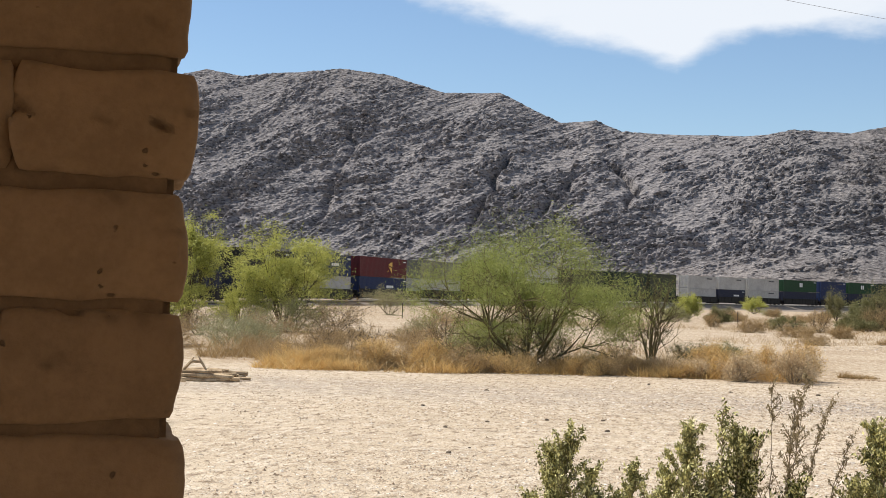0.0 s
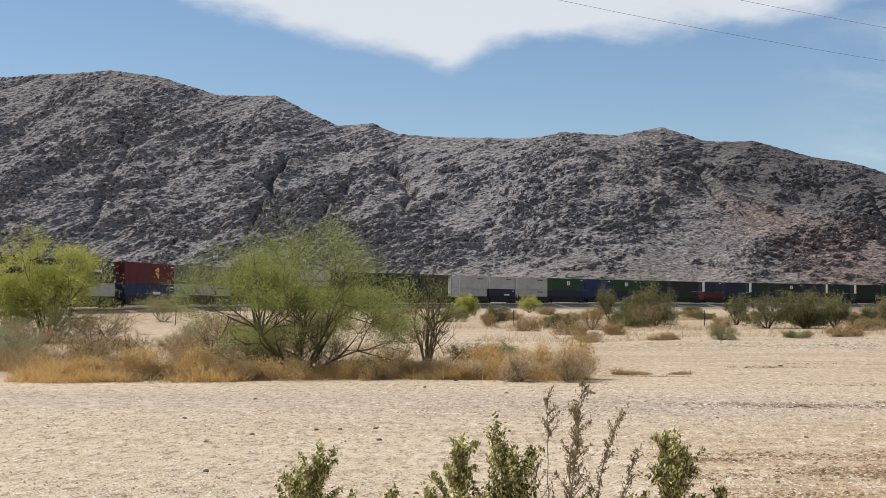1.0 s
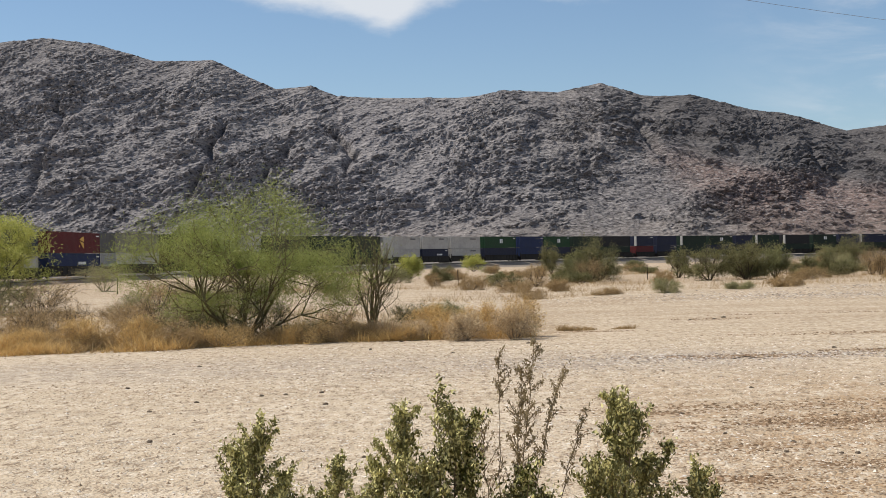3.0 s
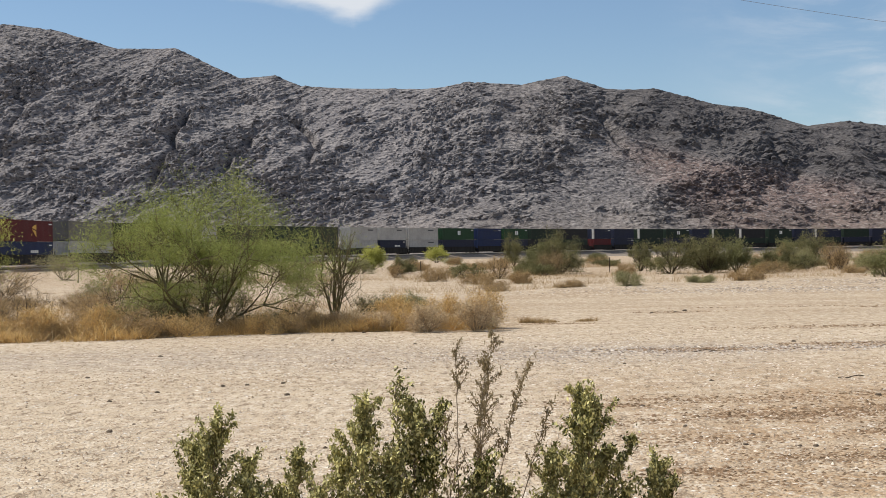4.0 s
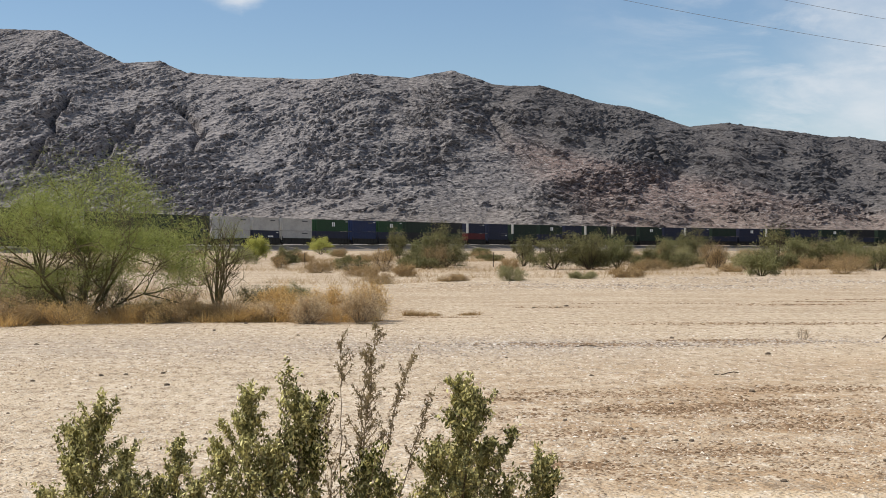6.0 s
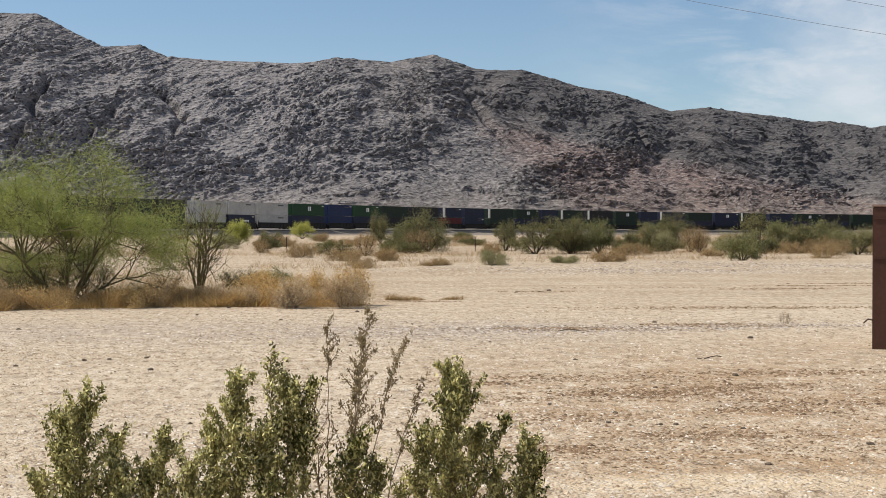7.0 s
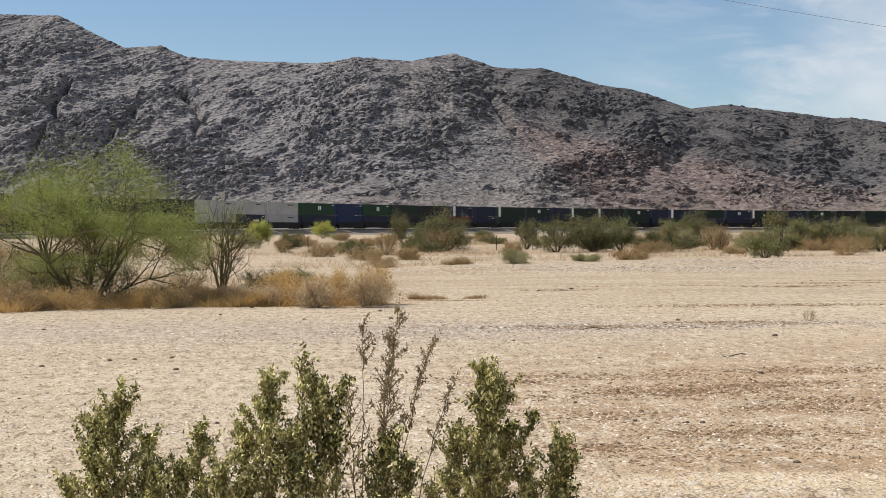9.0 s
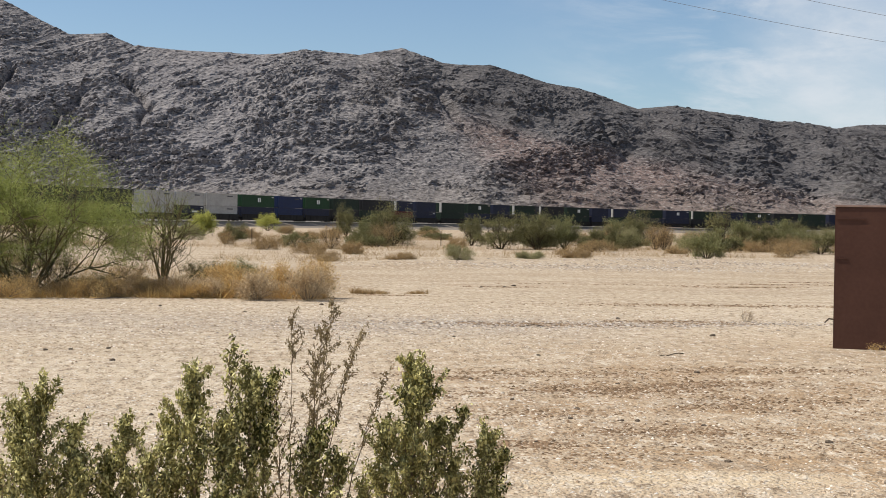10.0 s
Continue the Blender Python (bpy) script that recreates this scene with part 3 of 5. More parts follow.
# ---- train ----
def container_mesh(L, mat):
    """A corrugated box with corner posts, top and bottom rails."""
    H, W = 2.86, 2.44
    bm = bmesh.new()
    # corrugated sides
    n = int(L / 0.28)
    for sgn in (-1, 1):
        prev = None
        for i in range(n * 2 + 1):
            x = -L / 2 + 0.12 + (L - 0.24) * i / (n * 2)
            yy = sgn * (W / 2 - (0.02 if i % 2 else 0.055))
            cur = (bm.verts.new((x, yy, 0.14)), bm.verts.new((x, yy, H - 0.1)))
            if prev:
                f = (prev[0], cur[0], cur[1], prev[1]) if sgn < 0 else (cur[0], prev[0], prev[1], cur[1])
                bm.faces.new(f)
            prev = cur
    add_box(bm, -L / 2 + 0.05, L / 2 - 0.05, -W / 2 + 0.06, W / 2 - 0.06, 0.1, H - 0.03)
    for sx in (-1, 1):
        for sy in (-1, 1):
            add_box(bm, sx * (L / 2 - 0.08) - 0.08, sx * (L / 2 - 0.08) + 0.08, sy * (W / 2 - 0.08) - 0.08, sy * (W / 2 - 0.08) + 0.08, 0, H)
        # door bars
        for yy in (-0.75, -0.3, 0.3, 0.75):
            add_box(bm, sx * (L / 2 - 0.03) - 0.025, sx * (L / 2 - 0.03) + 0.025, yy - 0.03, yy + 0.03, 0.2, H - 0.15)
    for sy in (-1, 1):
        add_box(bm, -L / 2, L / 2, sy * (W / 2 - 0.05) - 0.05, sy * (W / 2 - 0.05) + 0.05, 0.02, 0.16)
        add_box(bm, -L / 2, L / 2, sy * (W / 2 - 0.05) - 0.05, sy * (W / 2 - 0.05) + 0.05, H - 0.11, H - 0.005)
    me = bpy.data.meshes.new("box")
    bm.to_mesh(me)
    bm.free()
    me.materials.append(mat)
    return me


BOXES = {}


def plate(x0, x1, z0, z1):
    bm = bmesh.new()
    add_box(bm, x0, x1, -1.245, -1.21, z0, z1)
    return bm


def fan_mark():
    """Gold feathers that spread from a point."""
    bm = bmesh.new()
    for shape in (((-0.75, 0.42), (0.65, 0.12), (0.62, 0.86), (0.1, 0.78)), ((-0.68, 0.22), (0.05, -0.42), (0.62, -0.80), (0.55, -0.02)), ((-1.0, -0.62), (-0.72, -0.62), (-0.72, -0.32))):
        lo = [bm.verts.new((x, -1.21, 1.45 + z)) for x, z in shape]
        hi = [bm.verts.new((x, -1.245, 1.45 + z)) for x, z in shape]
        bm.faces.new(lo[::-1])
        bm.faces.new(hi)
        for i in range(len(shape)):
            j = (i + 1) % len(shape)
            bm.faces.new((lo[i], lo[j], hi[j], hi[i]))
    bmesh.ops.recalc_face_normals(bm, faces=bm.faces)
    return bm


COLOUR_WORDS = {"navy": "dark navy", "dark_green": "dark green"}


def shipping_container(colour, L, s, level, mark):
    key = (colour, L)
    if key not in BOXES:
        BOXES[key] = container_mesh(L, PAINTS[colour])
    ob = thing("shipping_container", on_track(s), f"{COLOUR_WORDS.get(colour, colour)} corrugated steel container {'stacked on another' if level else 'in the well of a rail car'}",
               "container", "containers on the train")
    part("body", BOXES[key], None, ob)
    if mark == "fan":
        part("marking", fan_mark(), LOGO_GOLD, ob, "gold fan-shaped marking")
        ob.children[-1].location.x = 2.2
    elif mark == "letters":
        for i in range(2):
            part("marking", plate(-0.3 + i * 0.75, 0.2 + i * 0.75, 1.2, 2.2), LOGO_WHITE, ob, "pale lettering bar")
    elif mark == "band":
        for i in range(4):
            part("marking", plate(L * 0.06 + 0.62 * i, L * 0.06 + 0.5 + 0.62 * i, 1.35, 1.72), LOGO_WHITE, ob, "pale lettering bar")
    elif mark == "small":
        part("marking", plate(L * 0.16, L * 0.34, 2.15, 2.4), LOGO_DARK, ob, "small dark lettering bar")
    if mark and colour not in ("white", "grey"):
        part("number_plate", plate(L / 2 - 1.3, L / 2 - 0.35, 2.35, 2.5), LOGO_WHITE, ob, "small white marking bar")
    return ob


CAR_MESH = {}
WHEELS = []


def wheel_mesh():
    bm = bmesh.new()
    for sy in (-1, 1):
        for r, y0, y1 in ((0.42, 0.66, 0.78), (0.46, 0.63, 0.66)):
            bmesh.ops.create_cone(bm, cap_ends=True, segments=16, radius1=r, radius2=r, depth=y1 - y0,
                                  matrix=Matrix.Translation((0, sy * (y0 + y1) / 2, 0)) @ Matrix.Rotation(math.pi / 2, 4, "X"))
    bmesh.ops.create_cone(bm, cap_ends=True, segments=8, radius1=0.08, radius2=0.08, depth=1.4, matrix=Matrix.Rotation(math.pi / 2, 4, "X"))
    me = bpy.data.meshes.new("wheelset")
    bm.to_mesh(me)
    bm.free()
    me.materials.append(WHEEL)
    return me


def well_car(L, s):
    """A skeletal well: deep side sills, end platforms, two trucks with wheelsets."""
    if L not in CAR_MESH:
        bm = bmesh.new()
        for sy in (-1, 1):
            add_box(bm, -L / 2 + 0.2, L / 2 - 0.2, sy * 1.38 - 0.06, sy * 1.38 + 0.06, 0.30, 1.52, 0.02)
            for i in range(int(L / 1.5)):
                x = -L / 2 + 1 + i * 1.5
                add_box(bm, x - 0.05, x + 0.05, sy * 1.46 - 0.03, sy * 1.46 + 0.03, 0.34, 1.5)
            add_box(bm, -L / 2 + 0.1, L / 2 - 0.1, sy * 1.40 - 0.11, sy * 1.40 + 0.11, 1.50, 1.58)
        for i in range(5):
            x = -L / 2 + 1.2 + i * (L - 2.4) / 4
            add_box(bm, x - 0.2, x + 0.2, -1.35, 1.35, 0.22, 0.30)
        body = bpy.data.meshes.new("sill")
        bm.to_mesh(body)
        bm.free()
        body.materials.append(CAR_PAINT)
        bm = bmesh.new()
        add_box(bm, -0.75, 0.75, -1.3, 1.3, 0.86, 1.08, 0.03)
        add_box(bm, -0.85, -0.75, -1.45, 1.45, 0.9, 1.3)
        add_box(bm, -0.1, 0.1, -1.4, -1.34, 1.0, 2.0)
        plat = bpy.data.meshes.new("end_platform")
        bm.to_mesh(plat)
        bm.free()
        plat.materials.append(CAR_PAINT)
        bm = bmesh.new()
        for sy in (-1, 1):
            add_box(bm, -1.15, 1.15, sy * 0.98 - 0.08, sy * 0.98 + 0.08, 0.38, 0.62, 0.03)
            add_box(bm, -0.35, 0.35, sy * 0.98 - 0.1, sy * 0.98 + 0.1, 0.25, 0.72, 0.03)
        add_box(bm, -0.2, 0.2, -0.98, 0.98, 0.42, 0.84)
        truck = bpy.data.meshes.new("truck")
        bm.to_mesh(truck)
        bm.free()
        truck.materials.append(WHEEL)
        CAR_MESH[L] = (body, plat, truck, wheel_mesh())
    body, plat, truck, wheel = CAR_MESH[L]
    ob = thing("well_car", on_track(s), "dark steel rail well car under stacked containers", "rail car", "cars of the train")
    part("sill", body, None, ob)
    for sx in (-1, 1):
        e = part("end_platform", plat, None, ob)
        e.location.x = sx * (L / 2 - 0.1)
        tk = part("truck", truck, None, ob, "dark cast steel wheel truck")
        tk.location.x = sx * (L / 2 - 0.1)
        for dx in (-0.85, 0.85):
            wh = part("wheelset", wheel, None, tk)
            wh.location = (dx, 0, 0.42)
            if len(WHEELS) < 28:
                WHEELS.append((wh, dx))
    return ob


# place along the line at 2.5 s, length, upper colour, lower colour, upper mark, lower mark
CONSIST = [
    (-76.0, 14.6, "dark_green", "navy", "", ""), (-56.5, 14.6, "dark_green", "navy", "", ""), (-37.0, 14.6, "black", "navy", "letters", ""),
    (-17.6, 14.9, "blue", "white", "band", ""), (0.4, 16.4, "red", "blue", "fan", "band"), (22.0, 15.0, "grey", "white", "", "small"),
    (41.6, 15.0, "olive", "brown", "", ""), (61.2, 15.0, "white", "olive", "", ""), (80.8, 15.0, "olive", "olive", "", ""),
    (99.6, 14.6, "dark_green", "olive", "", ""), (115.8, 11.4, "olive", "dark_green", "", ""), (132.6, 12.4, "white", "white", "small", ""),
    (146.4, 11.6, "white", "navy", "small", "band"), (159.6, 13.6, "white", "white", "small", "small"), (175.4, 14.8, "green", "navy", "letters", ""),
    (192.2, 11.2, "blue", "blue", "small", ""), (204.8, 11.4, "green", "navy", "letters", ""), (218.0, 12.6, "dark_green", "black", "", ""),
    (232.4, 13.2, "black", "dark_green", "", ""), (248.6, 8.4, "navy", "red", "small", ""), (258.8, 9.6, "navy", "navy", "", "small"),
    (271.2, 11.8, "dark_green", "dark_green", "", ""), (284.6, 11.4, "dark_green", "navy", "letters", ""), (297.4, 8.4, "navy", "black", "", ""),
    (308.0, 10.8, "dark_green", "black", "", ""), (321.6, 12.0, "black", "dark_green", "", ""), (335.2, 11.4, "dark_green", "dark_green", "letters", ""),
    (347.8, 8.4, "navy", "navy", "", ""), (358.6, 12.0, "navy", "dark_green", "small", ""), (372.2, 12.0, "dark_green", "navy", "", ""),
    (385.8, 12.0, "navy", "navy", "letters", ""), (399.6, 12.0, "dark_green", "black", "", ""), (413.4, 12.0, "navy", "dark_green", "", ""),
    (427.2, 12.0, "dark_green", "navy", "letters", ""), (441.0, 12.0, "black", "navy", "", ""), (454.8, 12.0, "dark_green", "dark_green", "", ""),
    (468.6, 12.0, "navy", "navy", "", ""),
]
# upper containers given a white strip that stands in for a sunlit near end
LIT_END = (248.6, 271.2, 308.0, 321.6, 358.6, 399.6)
ROLLING = []
for s0, L, top, low, mt, ml in CONSIST:
    mid = s0 + L / 2 + SPEED * 2.5
    ROLLING.append((well_car(round(L + 0.7, 2), mid), mid, 0.0))
    ROLLING.append((shipping_container(low, L, mid, 0, ml), mid, 0.44))
    upper = shipping_container(top, L, mid, 1, mt)
    ROLLING.append((upper, mid, 3.31))
    if s0 in LIT_END:
        bm = bmesh.new()
        add_box(bm, -L / 2 - 0.07, -L / 2 + 0.30, -1.26, -0.62, 0.04, 2.82)
        part("corner_post", bm, PAINTS["white"], upper, "pale strip standing in for a sunlit container end")


# ---- porch: pillar close to the camera, with an unseen roof and wall added ----
def block_mesh(rng, w, h, d):
    """A slumped block: rounded, bulging and uneven."""
    bm = bmesh.new()
    bmesh.ops.create_cube(bm, size=1.0)
    bmesh.ops.subdivide_edges(bm, edges=bm.edges[:], cuts=13, use_grid_fill=True)
    off = Vector(rng.uniform(-50, 50, 3))
    for q in bm.verts:
        c = q.co * 2
        r = 0.075
        box = Vector([max(-1 + r, min(1 - r, a)) for a in c])
        dd = c - box
        if dd.length > 1e-6:
            c = box + dd.normalized() * min(dd.length, r)
        p = Vector((c.x * w / 2, c.y * d / 2, c.z * h / 2))
        n3 = noise.noise_vector(p * 9 + off) * 0.011 + noise.noise_vector(p * 30 + off) * 0.003
        sl = 0.012 * (1 - c.z * c.z)
        p.x += math.copysign(sl, c.x) * abs(c.x)
        p.y += math.copysign(sl, c.y) * abs(c.y)
        # small blow-holes
        hole = noise.noise(p * 42 + off)
        if hole > 0.46:
            n3 = n3 - Vector((c.x * 0, math.copysign(1, c.y) * 0.012 * (hole - 0.46) * 8, 0)) if abs(c.y) > 0.9 else n3
        q.co = p + n3
    me = bpy.data.meshes.new("block")
    bm.to_mesh(me)
    bm.free()
    me.materials.append(BLOCK)
    me.polygons.foreach_set("use_smooth", [True] * len(me.polygons))
    return me


rng = np.random.default_rng(3)
PILLAR_X, PILLAR_Y, PITCH = -0.965, 0.91, 0.2
pillar = thing("porch_pillar", pose(PILLAR_X, PILLAR_Y, 0, 0, 0, 31), "tan painted slump-block pillar with deep mortar joints", "pillar")
tagged(pillar, kind="structure")
blocks = [block_mesh(rng, 0.275, 0.178, 0.19) for _ in range(4)] + [block_mesh(rng, 0.385, 0.178, 0.19) for _ in range(4)]
bm = bmesh.new()
add_box(bm, -0.66, -0.016, 0.010, 0.40, 0, 2.93, 0.012)
part("mortar_core", bm, MORTAR, pillar)
for row in range(14):
    z = 0.089 + row * PITCH + 0.041
    lean = 0.007 * math.sin(row * 2.3)
    widths = [0.275, 0.385] if row % 2 else [0.385, 0.285]
    for back_row in (0, 1):
        x = lean
        for wd in widths:
            b = part("block", blocks[int(rng.integers(4)) + (4 if wd > 0.3 else 0)], None, pillar)
            b.location = (x - wd / 2, 0.095 + back_row * 0.21, z)
            b.rotation_euler = (0, radians(rng.uniform(-0.6, 0.6)), math.pi * int(rng.integers(2)))
            x -= wd + 0.012
# roof and wall stay out of view; they shade the pillar and bounce light
bm = bmesh.new()
add_box(bm, -2.6, 5, -4.2, 1.3, 2.93, 3.08)
tagged(part("porch_roof", bm, PLASTER, None), "plain tan porch roof, out of view, shading the pillar", "roof", kind="structure")
bm = bmesh.new()
add_box(bm, -2.6, 5, -4.2, -4.0, 0, 2.897)
tagged(part("wall_house", bm, PLASTER, None), "plain tan wall added out of view behind the porch", "wall", kind="structure")


# ---- plants ----
def grow(rng, stems, height, spread, levels=4, droop=0.0, r0=0.05, split=3):
    """A branching skeleton. Returns segments, and points along the thin ends."""
    segs, ends = [], []

    def go(p, d, length, r, lv):
        steps = 3
        for i in range(steps):
            d = (d + Vector(rng.normal(0, 0.13, 3)) + Vector((0, 0, (0.06 if lv > 1 else 0.02 - droop)))).normalized()
            q = p + d * (length / steps)
            segs.append((p, q, r * (1 - 0.2 * i), r * (0.8 - 0.2 * i)))
            if lv <= 1:
                ends.append((p, q))
            p = q
            if lv > 0 and (i > 0 or lv < levels):
                n = split if i == steps - 1 else 1
                for _ in range(n):
                    dd = (d + Vector(rng.normal(0, 0.75, 3)) + Vector((0, 0, 0.06 - droop))).normalized()
                    go(p, dd, length * rng.uniform(0.55, 0.8), r * 0.45, lv - 1)

    for i in range(stems):
        a = 2 * math.pi * (i + rng.uniform(-0.3, 0.3)) / stems
        t = rng.uniform(0.12, 1.0) * spread
        d = Vector((math.cos(a) * t, math.sin(a) * t, 1)).normalized()
        go(Vector((math.cos(a), math.sin(a), 0)) * 0.08, d, height * rng.uniform(0.36, 0.46), r0 * rng.uniform(0.6, 1), levels - 1)
    return segs, ends


def scaled(segs, ends, height, width):
    zs = max(q.z for _, q in ends)
    xs = max(max(abs(q.x), abs(q.y)) for _, q in ends)
    k = Vector((width / 2 / xs, width / 2 / xs, height / zs))
    f = lambda p: Vector((p.x * k.x, p.y * k.y, p.z * k.z))
    return [(f(a), f(b), c, d) for a, b, c, d in segs], [(f(a), f(b)) for a, b in ends]


def leaf_cloud(rng, ends, n, spread):
    a = np.array([p[:] for p, _ in ends])
    b = np.array([q[:] for _, q in ends])
    i = rng.integers(0, len(ends), n)
    t = rng.uniform(0, 1.55, (n, 1))
    return a[i] + (b[i] - a[i]) * t + rng.normal(0, spread, (n, 3))


def tree(name, x, y, height, width, stems, leaves, mat, bark, seed, label, category="tree", spread=0.8, leaf=(0.085, 0.02), cloud=0.07, droop=0.0, levels=4, r0=0.05, group="", bare=0.0):
    rng = np.random.default_rng(seed)
    segs, ends = grow(rng, stems, height, spread, levels, droop, r0)
    segs, ends = scaled(segs, ends, height, width)
    ob = thing(name, pose(x, y, gz(x, y) - 0.02), label, category, group)
    v, f = tubes(segs, 4)
    part("trunk", mesh_of("trunk", v, f, bark), None, ob)
    c = leaf_cloud(rng, ends, leaves, cloud)
    c[:, 2] = np.maximum(c[:, 2], 0.05)
    if bare:
        thin = np.clip((c[:, 2] / height - 0.5 * bare) / (0.7 * bare), 0.06, 1)
        clump = vnoise(c[:, 0] * 1.6 + c[:, 1] * 0.9, c[:, 2] * 2.2, seed + 5)
        c = c[rng.uniform(0, 1, len(c)) < thin * np.clip(3.2 * clump - 0.75, 0.06, 1)]
    crown = part("crown", quads("crown", slivers(rng, c, leaf[0], leaf[1], 0.15), mat), None, ob)
    if name == "palo_verde_tree":
        WIND.append(crown)
    return ob


WIND = []
tree("palo_verde_tree", -6.55, 33.0, 4.0, 6.8, 9, 135000, PALO, BARK, 12, "feathery green palo verde with several forking stems", spread=1.7, r0=0.085, leaf=(0.12, 0.0095), cloud=0.20, bare=0.27)
tree("palo_verde_tree", -4.05, 39.2, 2.75, 2.5, 12, 9000, PALO, BARK, 2, "sparse young palo verde with upright thin stems", spread=0.42, r0=0.05, leaf=(0.09, 0.009), cloud=0.13, bare=0.75, levels=3)
tree("palo_verde_tree", -23.3, 60.0, 5.2, 7.6, 9, 64000, PALO_YELLOW, DARK_BARK, 3, "bright yellow-green palo verde in flower", spread=1.6, r0=0.07, leaf=(0.15, 0.028), cloud=0.24, bare=0.35)
tree("palo_verde_tree", -28.3, 60.0, 5.6, 4.3, 7, 52000, PALO_YELLOW, DARK_BARK, 4, "narrow yellow-flowering palo verde with drooping lower boughs", spread=1.0, r0=0.07, leaf=(0.14, 0.028), cloud=0.15, droop=0.03, bare=0.3)
tree("mesquite_tree", -27.3, 52.0, 5.2, 3.6, 5, 22000, MESQUITE, DARK_BARK, 5, "dark olive mesquite with tangled grey branches", spread=0.7, r0=0.07, leaf=(0.12, 0.03), cloud=0.10)

# scrub along the railway: x, y, height, width, kind
SCRUB = [
    (-5.7, 197, 3.5, 4.0, "y"), (-10.2, 136, 3.3, 3.0, "y"), (0.1, 128, 1.1, 2.5, "d"), (1.4, 88, 1.7, 1.9, "d"), (3.9, 145, 4.6, 2.6, "m"), (6.1, 100.7, 3.6, 4.4, "m"), (4.4, 101, 2.6, 2.4, "y2"),
    (6.6, 61.5, 0.68, 1.6, "s"), (4.1, 60.8, 0.42, 1.5, "b"), (12.6, 107, 2.6, 2.6, "m"), (13.2, 94.5, 2.6, 3.6, "m"), (15.6, 94.3, 2.8, 4.4, "m"), (17.8, 95.5, 2.6, 3.4, "y2"), (19.4, 93.5, 1.6, 2.8, "m"), (21.8, 112, 1.5, 2.8, "d"),
    (30.3, 126.5, 4.1, 3.6, "m"), (28.2, 127, 3.2, 2.6, "y2"), (24.7, 112, 0.8, 2.6, "s"), (22.2, 75.7, 1.95, 2.7, "y2"), (24.8, 82.2, 3.1, 1.5, "m2"), (31.7, 99.5, 2.7, 2.0, "y2"), (35.3, 99.3, 2.7, 3.0, "y2"),
    (33.6, 99.0, 2.2, 2.2, "m"), (10.3, 63.8, 0.36, 1.5, "s"), (13.0, 67.4, 0.72, 1.9, "b"), (29.1, 82, 0.9, 2.4, "d"), (23.4, 86.9, 0.5, 1.5, "d"), (2.4, 76, 0.7, 1.6, "b"), (0.2, 76, 0.9, 2.2, "b"), (-2.6, 84, 1.0, 2.2, "b"), (0.9, 62, 0.55, 1.6, "b"),
    (38.7, 161, 4.9, 6.5, "m"), (44.0, 133, 3.6, 4.5, "m"), (49.5, 136, 3.2, 4.6, "m"), (61.0, 150, 3.2, 6.0, "m"), (72.0, 160, 3.2, 7.0, "m"), (40.0, 118, 1.8, 4.0, "s"), (52.0, 118, 2.0, 4.0, "d"), (33.0, 140, 2.2, 3.4, "d"), (56.0, 175, 3.0, 6.0, "y2"),
    # round the foot of the large palo verde
    (-7.4, 33.4, 0.95, 2.0, "m3"), (-5.2, 33.4, 0.55, 1.5, "m3"), (-6.3, 34.2, 1.05, 2.4, "m3"), (-2.9, 40.0, 0.75, 1.5, "m3"), (-4.9, 38.6, 0.7, 1.3, "d"),
    (-22.0, 57.5, 1.9, 4.4, "y2"), (-28.4, 57.5, 2.6, 4.6, "y"), (-24.6, 58.0, 2.2, 3.0, "y"), (-19.6, 56.0, 1.4, 3.4, "d"),
    (-16.0, 37.3, 1.15, 2.6, "p"), (-13.6, 40.5, 1.2, 2.6, "d"), (-17.8, 44.0, 1.3, 3.0, "b"), (-20.4, 48.0, 1.5, 3.4, "s"), (-11.4, 44.0, 1.3, 2.6, "d"), (-9.6, 41.5, 1.1, 2.2, "s"),
    (-14.9, 36.2, 0.65, 1.5, "b"), (-18.6, 38.5, 0.85, 2.2, "b"), (-22.6, 46.0, 1.2, 3.0, "b"), (-8.9, 35.0, 0.6, 1.5, "d"),
    (-2.0, 42.0, 0.7, 1.4, "s"), (-10.5, 55.0, 1.6, 3.0, "s"), (-13.5, 60.0, 1.7, 3.4, "s"), (-7.0, 60.0, 1.4, 3.4, "b"),
    (-24.0, 70.0, 2.0, 5.0, "d"), (-31.0, 64.0, 2.0, 4.5, "d"), (-17.0, 66.0, 1.5, 4.0, "b"), (-33.0, 110, 2.6, 6.0, "s"), (-24.0, 120, 1.5, 5.0, "b"),
]
rng = np.random.default_rng(44)
for i in range(70):
    y = rng.uniform(88, 185)
    x = rng.uniform(-0.12, 0.5) * y
    SCRUB.append((x, y, rng.uniform(0.7, 1.7), rng.uniform(1.6, 3.4), "msdbb"[i % 5]))
for i in range(46):
    y = rng.uniform(90, 135)
    x = rng.uniform(0.03, 0.46) * y
    SCRUB.append((x, y, rng.uniform(0.8, 2.2), rng.uniform(1.8, 3.8), "mdmsd"[i % 5]))
